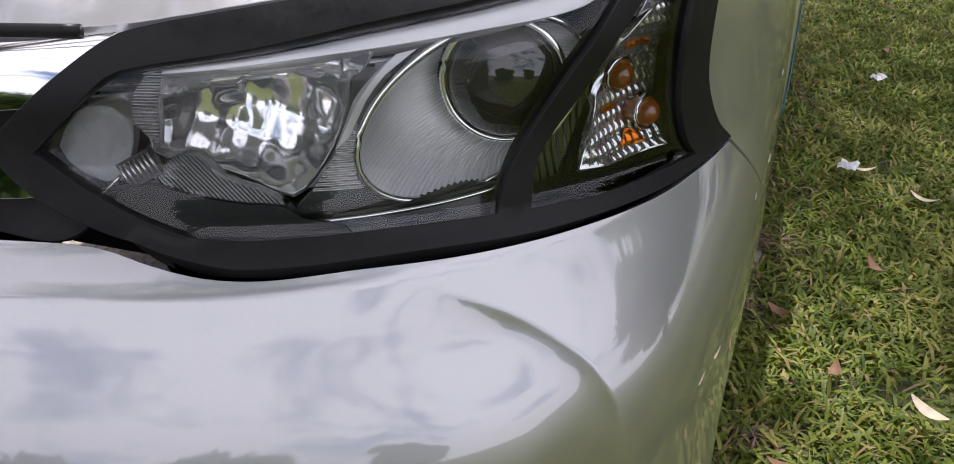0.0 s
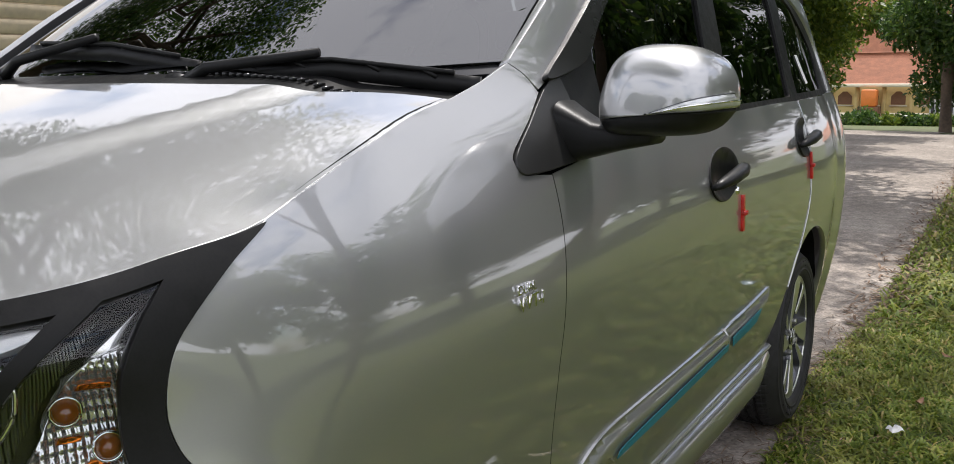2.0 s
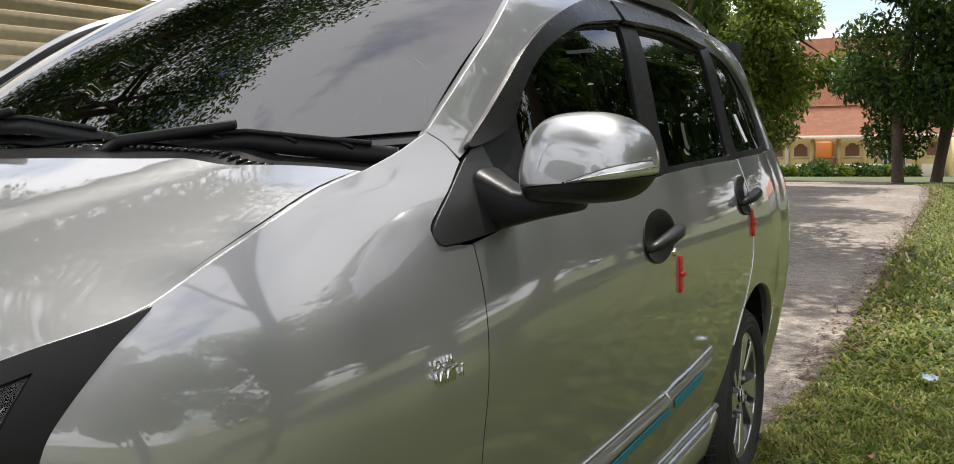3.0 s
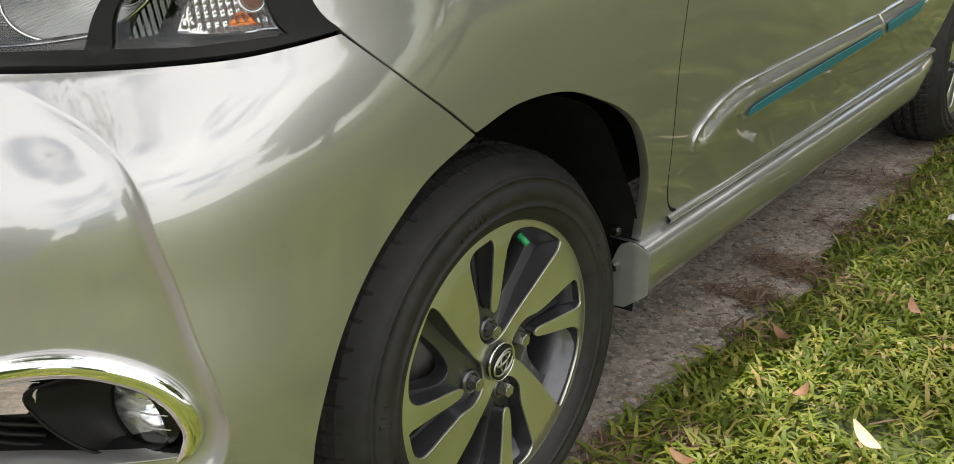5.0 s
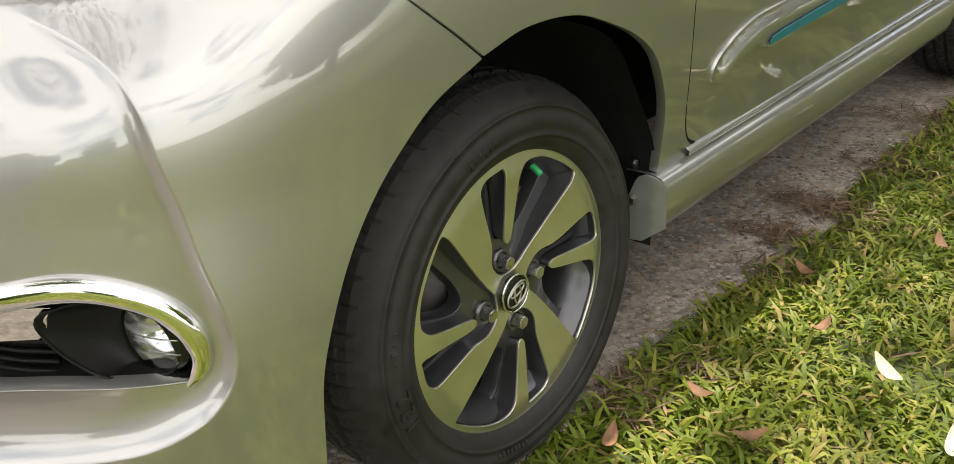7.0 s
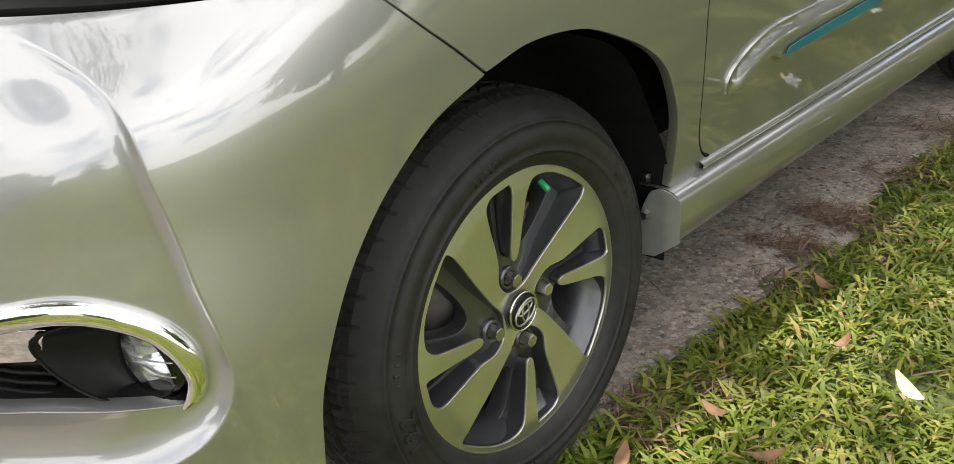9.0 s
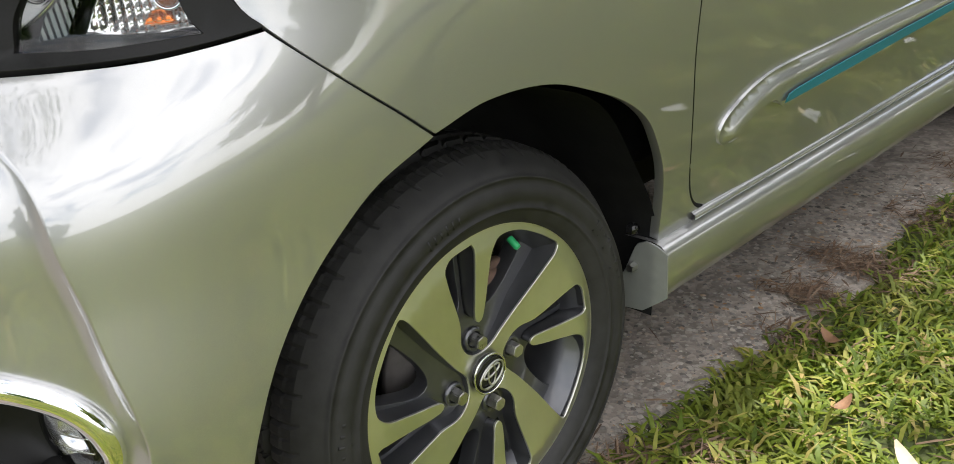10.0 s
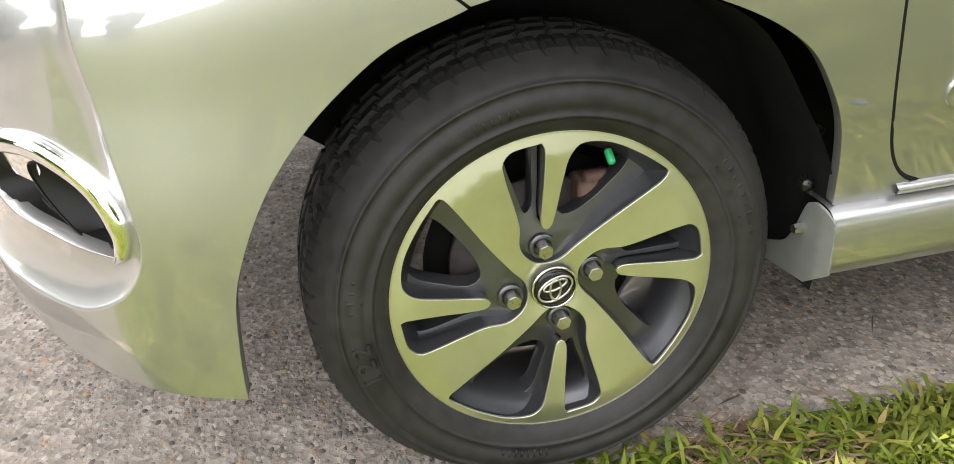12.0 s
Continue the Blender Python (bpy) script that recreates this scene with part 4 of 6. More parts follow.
panel("reflector_floor", [(-.897, .909), (-.886, .921), (-.868, .922), (-.850, .908), (-.826, .900), (-.802, .887), (-.83, .888), (-.867, .894)], lamp_depth(.018), make_ribbed("ribbed_floor", (.35, .35, .35), .25, 150, "DIAGONAL", .001), lamp, res=0.010, flange=0.02)
panel("ribbed_wedge", [(-.783, .896, 1), (-.762, .926), (-.747, .949, 1), (-.752, .922), (-.751, .905), (-.744, .896, 1)], lamp_depth(.018), make_ribbed("ribbed_wedge_metal", (.85, .85, .85), .2, 95, "Z", .002), lamp, res=0.008, flange=0.01)
# matt white put on this strip in place of mirrored sky
panel("bright_strip", [(-.704, .996, 1), (-.718, .993), (-.732, .977), (-.750, .949), (-.766, .924, 1), (-.756, .932), (-.741, .956), (-.726, .978)], lamp_depth(.012), worn("whitened_strip", (.85, .85, .85), .45, .0, spread=.03), lamp, "strip beside the projector, whitened for the sky it mirrors", res=0.008, flange=0.012)
panel("wedge_floor", [(-.800, .878, 1), (-.784, .895, 1), (-.744, .895, 1), (-.72, .884), (-.70, .880, 1)], lamp_depth(.025), GLOSSBLACK, lamp, res=0.012, flange=0.015)
panel("lamp_shelf", [(-.775, .867, 1), (-.63, .867, 1), (-.60, .872, 1), (-.625, .884), (-.70, .880), (-.765, .877, 1)], lamp_depth(.020), GLOSSBLACK, lamp, res=0.012, flange=0.03)
shelf_line = smooth_line([(-.785, .872), (-.70, .876), (-.625, .882), (-.61, .884)], step=.01)
tube("shelf_edge", lamp_depth(.017)(shelf_line[:, 0], shelf_line[:, 1]), 0.0016, CHROME, lamp, sides=6)
# trim lightened in colour to imitate sky reflected by the cover
panel("upper_trim", [(-.90, .987), (-.82, .997), (-.74, 1.010), (-.637, 1.022), (-.545, 1.030), (-.51, 1.028), (-.55, 1.012), (-.66, 1.006), (-.76, .998), (-.86, .988)], lamp_depth(.016), worn("lightened_trim", (.62, .62, .62), .2, .5), lamp, "silver trim inside the lamp, lightened for reflected sky", res=0.014, flange=0.03)


def waffle(u, z):
    p, n = skin(u, z), surface_normals(skin, np.atleast_1d(np.asarray(u, float)), np.atleast_1d(np.asarray(z, float)))
    pillow = np.abs(np.sin(np.asarray(u) * 300 + np.asarray(z) * 60)) ** .6 * np.abs(np.sin(np.asarray(z) * 300)) ** .6
    hollow = .022 * (1 - np.clip(((np.asarray(u) + .44) / .08) ** 2 + ((np.asarray(z) - .92) / .06) ** 2, 0, 1))
    return p - n * (.024 + hollow - .004 * np.atleast_1d(pillow))[:, None]


panel("indicator_reflector", [(-.528, .878, 1), (-.500, .928), (-.468, .972), (-.446, .990, 1), (-.396, 1.000, 1), (-.401, .95), (-.399, .911), (-.400, .872, 1), (-.46, .872)], waffle, worn("indicator_chrome", (.80, .80, .80), .12, .85, spread=.1, scale=60, rough_spread=.03), lamp, "waffled chrome indicator reflector", res=0.0035, flange=0.008)
panel("indicator_top", [(-.450, .986, 1), (-.418, .986, 1), (-.397, 1.02), (-.385, 1.035, 1)], lamp_depth(.028), REFLECTOR, lamp, res=0.012, flange=0.01)
panel("indicator_wedge", [(-.590, .875, 1), (-.555, .935), (-.50, .992), (-.44, 1.036, 1), (-.46, 1.0), (-.52, .93), (-.553, .878, 1)], lamp_depth(.026), make_ribbed("wedge_metal", (.10, .11, .10), .18, 60, "Y", .0012), lamp, res=0.012, flange=0.01)
AMBERGLINT = worn("amber_glint", (.85, .22, .02), .15, .8, spread=.25, scale=90)
# amber patches painted in place of the bulb's reflections in the chrome
for band in ([(-.462, .880, 1), (-.448, .892), (-.430, .887), (-.424, .878, 1)], [(-.462, .957, 1), (-.459, .962, 1), (-.420, .961, 1), (-.420, .956, 1)], [(-.488, .910, 1), (-.485, .915, 1), (-.460, .914, 1), (-.460, .909, 1)]):
    panel("painted_glint", band, waffle, AMBERGLINT, lamp, "amber glint of the bulb, painted on the indicator reflector", offset=.0022, res=.0035, flange=.001)
AMBERGLASS = worn("dark_amber", (.30, .075, .008), .06, spread=.2, scale=60, Coat_Weight=1.0)
for bu, bz in ((-.478, .940), (-.430, .904)):
    bulb_q = (np.array([bu]), np.array([bz]))
    bulb_n = surface_normals(skin, *bulb_q)[0]
    c = skin(*bulb_q)[0] - bulb_n * .026
    bulb = part("indicator_bulb", lathe([(0.0001, .011), (.006, .010), (.0105, .006), (.0125, 0.0), (.0118, -.012), (.010, -.022)], (0, 0, 0), n=24), AMBERGLASS, lamp, "amber indicator bulb")
    turn = Vector((1, 0, 0)).rotation_difference(Vector(bulb_n)).to_matrix().to_4x4()
    bulb.data.transform(Matrix.Translation(c) @ turn)
    tube("bulb_ring", [np.array(turn @ Vector((0, .0138 * math.cos(a), .0138 * math.sin(a)))) + c for a in np.linspace(0, 2 * math.pi, 30)], .0018, CHROME, bulb, sides=6, caps=False)

# ---- grille with chrome wing
grille = empty("grille", "black grille with a chrome wing bar")
grille.parent = car
panel("grille_backing", [(-1.393, .872, 1), (-1.06, .872), (-.95, .872), (-.985, .905), (-1.0, .94), (-.96, .985), (-.935, 1.006, 1), (-1.06, 1.008), (-1.393, 1.008, 1)], skin, BLACK, grille, offset=-0.02, res=0.03, flange=0.01)
panel("chrome_wing", [(-1.393, .990, 1), (-1.12, .998), (-.985, 1.003), (-.915, 1.009, 1), (-.944, .990), (-.977, .963, 1), (-1.10, .956), (-1.393, .944, 1)], skin, CHROME, grille, "broad chrome wing bar", offset=0.002, res=0.03, flange=0.014)
panel("chrome_bar", [(-1.393, .915, 1), (-1.10, .921), (-1.002, .925, 1), (-.980, .898, 1), (-1.10, .893), (-1.393, .888, 1)], skin, CHROME, grille, offset=-0.004, res=0.03, flange=0.012)
tube("grille_lip", skin(np.linspace(-1.39, -.94, 30), np.full(30, 1.009)) + (0, -.002, .002), 0.005, BLACK, grille, sides=8)

# ---- fog lamp opening in the bumper
fog = empty("fog_lamp", "round fog lamp in a black pocket under a chrome arc")
fog.parent = car
fog_line = smooth_line(FOG, True, .012)
rim3 = bumper_skin(fog_line[:, 0], fog_line[:, 1])
inward = np.array((-.12, .99, .0))
rows, centre3 = [], rim3.mean(0)
for t, s in ((0.0, 1.015), (0.3, .95), (0.75, .85), (1.0, .78)):
    rows.append([centre3 + (p - centre3) * s + inward * (.085 * t) + (0, 0, 0) for p in rim3])
rows.append([centre3 + inward * .09] * len(rim3))
part("fog_pocket", grid_loft(rows, True), BLACK, fog, "black plastic fog lamp pocket")
arc = smooth_line([(-.543, .433), (-.528, .447), (-.519, .466), (-.520, .487), (-.532, .513), (-.554, .538), (-.585, .557), (-.618, .569), (-.652, .572), (-.70, .566), (-.76, .554), (-.82, .538)], step=.005)
arc3 = bumper_skin(arc[:, 0], arc[:, 1]) + (.002, -.003, -.003)
taper = np.interp(np.arange(len(arc)), [0, 4, 12, len(arc) - 1], [.003, .009, .0135, .0145])
arc_n, arc_d = surface_normals(skin, arc[:, 0], arc[:, 1]), np.gradient(arc3, axis=0)
arc_d /= np.linalg.norm(arc_d, axis=1)[:, None]
arc_s = np.cross(arc_d, arc_n)
arc_s /= np.linalg.norm(arc_s, axis=1)[:, None]
part("chrome_arc", grid_loft([[arc3[i] + taper[i] * (1.05 * math.cos(a) * arc_s[i] + .85 * math.sin(a) * arc_n[i]) for a in np.linspace(0, 2 * math.pi, 21)[:-1]] for i in range(len(arc))], True), CHROME, fog, "chrome arc over the fog lamp")
panel("chrome_tab", [(-.92, .528, 1), (-.80, .532), (-.711, .532), (-.670, .536, 1), (-.681, .520), (-.688, .500), (-.700, .489, 1), (-.734, .486), (-.80, .480), (-.92, .472, 1)], bumper_skin, CHROME, fog, "flat chrome tab", offset=-0.024, res=0.015, flange=0.012)
FOG_C, fog_n = np.array((-.068, -.536, .477)), np.array((.30, -.953, .04))
fog_s = np.cross((0, 0, 1.0), fog_n)
fog_u = np.cross(fog_n, fog_s)
fog_ring = lambda r, d: [FOG_C + fog_n * d + r * (fog_s * math.cos(a) + fog_u * math.sin(a)) for a in angles]
part("fog_reflector", grid_loft([fog_ring(.001, -.03), fog_ring(.028, -.022), fog_ring(.046, 0.0)][::-1], True), REFLECTOR, fog)
part("fog_lens", grid_loft([fog_ring(.048, 0.0), fog_ring(.046, .006), fog_ring(.030, .012), fog_ring(.001, .014)], True), CLEAR, fog, "clear fog lamp glass")
for k in (-1, 0, 1):
    tube("lens_rib", [FOG_C + fog_n * (.011 - .005 * t * t) + fog_s * (.036 * t) + fog_u * (k * .018 + .004) for t in np.linspace(-1, 1, 9)], .0012, REFLECTOR, fog, sides=5)
pod_line = smooth_line([(-.690, .520), (-.668, .536), (-.62, .544), (-.585, .531), (-.562, .505), (-.553, .47), (-.558, .442), (-.60, .428), (-.645, .434), (-.672, .459), (-.688, .494)], True, .004)
pod3 = bumper_skin(pod_line[:, 0], pod_line[:, 1]) - surface_normals(bumper_skin, pod_line[:, 0], pod_line[:, 1]) * .018
pod_way = np.arctan2((pod3 - pod3.mean(0)) @ fog_u, (pod3 - pod3.mean(0)) @ fog_s)
order = np.argsort(pod_way)
pod_ring = np.stack([np.interp(angles, np.r_[pod_way[order], pod_way[order] + 2 * math.pi], np.r_[pod3[order, i], pod3[order, i]]) for i in range(3)], 1)
lens_ring = np.array(fog_ring(.0490, .003))
part("fog_shell", grid_loft([pod_ring * (1 - t) + lens_ring * t - fog_n * (.012 * math.sin(math.pi * t)) for t in np.linspace(0, 1, 9)], True), BLACK, fog, "flared black shell round the fog lamp")
tube("shell_edge", np.vstack([pod_ring, pod_ring[:1]]), .0018, BLACK, fog, sides=6, caps=False)
for k in range(4):
    z = .438 + k * .0135
    tube("pocket_slat", [(-.40, -.700, z + .004), (-.30, -.680, z), (-.20, -.635, z - .002), (-.165, -.610, z - .004)], .0042, BLACK, fog, sides=8, squash=.7)
panel("lower_lip", [(-1.393, .225, 1), (-1.0, .230), (-.70, .245), (-.60, .247), (-.52, .244, 1), (-.54, .205), (-.62, .20), (-1.0, .185), (-1.393, .18, 1)], skin, DARK, car, offset=-0.03, res=0.03, flange=0.03)

# ---- door mirror
mirror = empty("door_mirror", "silver door mirror with indicator lens and black base")
mirror.parent = car
MC = np.array((.170, .66, 1.182))
TOP = smooth_line([(.060, 1.172, 1), (.060, 1.205), (.083, 1.266), (.116, 1.291), (.180, 1.294), (.231, 1.283), (.266, 1.260), (.281, 1.225), (.280, 1.190, 1), (.17, 1.180)], True, .008)
LOW = smooth_line([(.060, 1.170, 1), (.17, 1.178), (.279, 1.188, 1), (.255, 1.160), (.220, 1.146), (.141, 1.143), (.075, 1.148)], True, .008)


DOME = (2.6, 3.6)


def mirror_dome(shape, deep, back):
    rows = []
    for t in np.sin(np.linspace(0, math.pi / 2, 16)):
        s = max(0.0, 1 - t**DOME[0]) ** (1 / DOME[1]) if t < 1 else 0.02
        rows.append([(MC[0] + (x - MC[0]) * s, MC[1] - deep * t, MC[2] + (z - MC[2]) * s) for x, z in shape])
    rows = [[(x, MC[1] + back, z) for x, z in (shape - MC[[0, 2]]) * .96 + MC[[0, 2]]]] + rows
    return rows


part("mirror_cap", grid_loft(mirror_dome(TOP, .135, .02), True), PAINT, mirror, "silver mirror cap")
part("mirror_base", grid_loft(mirror_dome(LOW, .130, .02), True), BLACK, mirror, "black mirror base")
part("mirror_glass", grid_loft([[(MC[0] + (x - MC[0]) * s, MC[1] + .012, MC[2] + .01 + (z - MC[2]) * s) for x, z in np.vstack([TOP[: len(TOP) * 7 // 10], LOW[len(LOW) * 4 // 10 :]])] for s in (.90, .45, .01)], True), CHROME, mirror, "mirror glass")


def on_cap(x, z, lift):
    shape = TOP if z > MC[2] else LOW
    lo, hi = 0.02, 1.0
    for _ in range(14):
        mid = (lo + hi) / 2
        if inside((shape - MC[[0, 2]]) * mid + MC[[0, 2]], np.array([(x, z)]))[0]:
            hi = mid
        else:
            lo = mid
    return (x + lift * .5, MC[1] - .135 * max(0.0, 1 - hi**DOME[1]) ** (1 / DOME[0]) - lift, z)


low_edge = [(x, 1.184 + (x - .17) * .05) for x in np.linspace(.176, .281, 18)]
high_edge = [(x, 1.1845 + (x - .176) * .33 - 1.0 * (x - .176) * max(0, x - .23)) for x in np.linspace(.176, .281, 18)]
rows = [[on_cap(a[0] * (1 - t) + b[0] * t, a[1] * (1 - t) + b[1] * t, .003 + .007 * math.sin(math.pi * t)) for a, b in zip(low_edge, high_edge)] for t in np.linspace(0, 1, 9)]
lens = part("mirror_indicator", grid_loft(rows), worn("indicator_clear", (.62, .63, .62), .10, .4, spread=.1, scale=60, Coat_Weight=1.0), mirror, "clear mirror indicator strip")
tube("lens_border", np.array(rows[0] + rows[-1][::-1] + rows[0][:1]), .0012, GUNMETAL, lens, sides=6, caps=False)
tube("lens_bar", np.array(rows[4])[3:], .0016, CHROME, lens, sides=6)
box = [(abs(math.cos(a)) ** .55 * math.copysign(1, math.cos(a)), abs(math.sin(a)) ** .55 * math.copysign(1, math.sin(a))) for a in np.linspace(0, 2 * math.pi, 33)[:-1]]
part("mirror_arm", grid_loft([[np.array(c) + (0, ry * p, rz * q) for p, q in box] for c, ry, rz in (((-.02, .640, 1.146), .060, .056), ((.012, .632, 1.140), .048, .044), ((.045, .628, 1.135), .042, .031), ((.09, .63, 1.137), .042, .021), ((.150, .635, 1.141), .042, .013), ((.154, .635, 1.141), .036, .009), ((.155, .635, 1.141), .002, .001))], True), BLACK, mirror, "black mirror arm")
panel("mirror_foot", [(.578, 1.214, 1), (.497, 1.166), (.411, 1.114), (.409, 1.094), (.42, 1.089), (.515, 1.091), (.64, 1.100, 1), (.665, 1.18), (.655, 1.255, 1)], skin, SATIN, mirror, "black triangular mirror foot", offset=0.004, res=0.025, flange=0.012)
panel("visor_front", [(.60, 1.236), (.70, 1.298), (.80, 1.358), (.93, 1.434), (1.10, 1.507), (1.35, 1.574), (1.60, 1.610, 1), (1.62, 1.553, 1), (1.50, 1.541), (1.26, 1.508), (1.05, 1.447), (.94, 1.397), (.85, 1.338), (.80, 1.295), (.74, 1.262)], skin, SMOKED, car, "smoked rain visor over the door window", offset=0.014, res=0.04, flange=0.016)
panel("visor_rear", [(1.64, 1.608, 1), (2.0, 1.622), (2.4, 1.618), (2.62, 1.604, 1), (2.56, 1.545, 1), (2.2, 1.572), (1.66, 1.557, 1)], skin, SMOKED, car, "smoked rain visor over the rear door window", offset=0.014, res=0.04, flange=0.016)

# ---- handles, guards, mouldings, badge
for base, uc, zc, w in ((door, 1.388, 1.003, 1.0), (rear_door, 2.375, 1.035, .95)):
    oval = handle_oval(uc, zc, w)
    cup = panel("handle_cup", oval, lambda u, z: skin(u, z) - surface_normals(skin, np.atleast_1d(u), np.atleast_1d(z)) * (.022 * np.clip(1 - ((u - uc) / .125) ** 2 - ((z - zc) / .064) ** 2, 0, 1))[:, None], BLACK, base, "black door handle recess", offset=0.004, res=0.016, flange=0.01)
    line = [(uc - .135 * w, zc - .020), (uc - .10 * w, zc - .014), (uc - .03 * w, zc - .006), (uc + .05 * w, zc + .003), (uc + .10 * w, zc + .008), (uc + .118 * w, zc + .010)]
    h3 = [skin([u], [z])[0] + (lift, 0, 0) for (u, z), lift in zip(line, (.012, .020, .027, .028, .022, .012))]
    tube("door_handle", np.array(h3), [.008, .015, .020, .021, .017, .008], BLACK, base, "black grip", sides=14, squash=.8)
lock = skin([1.487], [.952])[0]
part("key_lock", lathe([(0.0, .006), (.009, .005), (.011, -.004)], lock, n=16), CHROME, door)
for base, pts in ((door, [(1.527, .935), (1.541, .935), (1.537, .842), (1.523, .842)]), (rear_door, [(2.420, .982), (2.434, .982), (2.434, .892), (2.420, .892)])):
    guard = panel("edge_guard", [(u, z, 1) for u, z in pts], skin, RED, base, "red plastic door edge guard", offset=0.006, res=0.02, flange=0.008)
    u, z = pts[0][0] + .012, (pts[0][1] + pts[2][1]) / 2
    part("guard_clip", block(skin([u], [z])[0] + (.0, -.016, -.006), skin([u], [z])[0] + (.012, .012, .006), .002, 1), RED, guard)


MOULD_TOP = smooth_line([(.575, .482), (.545, .488), (.530, .507), (.541, .532), (.569, .551), (.616, .571), (.679, .584), (.792, .588), (1.141, .590), (1.447, .591), (1.70, .602), (1.915, .615)], step=.01)


def mould_skin(u, z):
    """Side moulding: a sloping upper band over a flat lower face."""
    u, z = np.atleast_1d(np.asarray(u, float)), np.atleast_1d(np.asarray(z, float))
    t = np.clip(near(MOULD_TOP, np.c_[u, z], False) / .026, 0, 1)
    return skin(u, z) + surface_normals(skin, u, z) * (.004 + .016 * np.sin(t * math.pi / 2))[:, None]


for base, body, film in ((door, [(.545, .488), (.530, .507), (.541, .532), (.569, .551), (.616, .571), (.679, .584), (.792, .588), (1.141, .590), (1.447, .591, 1), (1.451, .539, 1), (1.009, .525), (.821, .521), (.70, .521), (.672, .538), (.62, .534), (.583, .517), (.562, .490)], [(.697, .528, 1), (.706, .541), (.81, .549), (.95, .554), (1.43, .565, 1), (1.436, .548, 1), (1.0, .535), (.821, .531)]),
                         (rear_door, [(1.458, .591, 1), (1.70, .602), (1.915, .615, 1), (1.80, .574), (1.72, .550), (1.464, .539, 1)], [(1.475, .571, 1), (1.76, .585, 1), (1.71, .557), (1.480, .547, 1)])):
    strip = panel("side_moulding", body, mould_skin, PAINT, base, "silver side moulding with teal film", res=0.008, flange=0.018)
    panel("teal_film", film, mould_skin, TEAL, strip, "teal decorative film", offset=0.0055, res=0.008, flange=0.002)
for text, u0, z0, size in (("DUAL", .300, .924, .020), ("VVT-i", .298, .899, .031)):
    cu = bpy.data.curves.new("badge_text", "FONT")
    cu.body, cu.size, cu.extrude, cu.bevel_depth = text, size, .0016, .0004
    tmp = bpy.data.objects.new("badge_text", cu)
    scene.collection.objects.link(tmp)
    me = bpy.data.meshes.new_from_object(tmp.evaluated_get(bpy.context.evaluated_depsgraph_get()))
    bpy.data.objects.remove(tmp)
    # text runs along +y on the side, facing +x
    me.transform(Matrix(((0, 0, 1, 0), (1.12, 0, 0, 0), (0, 1, 0, 0), (0, 0, 0, 1))))
    place = skin([u0 + .04], [z0 + .012])[0]
    me.transform(Matrix.Translation((place[0] + .004, u0, z0 - .0)))
    me.materials.clear()
    me.materials.append(CHROME)
    badge = new("badge", me)
    badge.parent = car
    tagged(badge, "chrome lettered badge")
panel("window_sticker", [(2.672, 1.315, 1), (2.712, 1.315, 1), (2.735, 1.215, 1), (2.697, 1.212, 1)], skin, WHITE, car, "white paper strip on the quarter glass", offset=-0.009, res=0.05, flange=0.001)


# ---- wheels
def turn_pts(pts, deg):
    c, s = math.cos(radians(deg)), math.sin(radians(deg))
    return [(p[0] * c - p[1] * s, p[0] * s + p[1] * c, *p[2:]) for p in pts]


def wheel_face(y, z):
    r = np.hypot(y, z)
    return np.c_[np.interp(r, [0, .05, .12, .19, .222], [-.012, -.004, .002, .006, .002]), y, z]


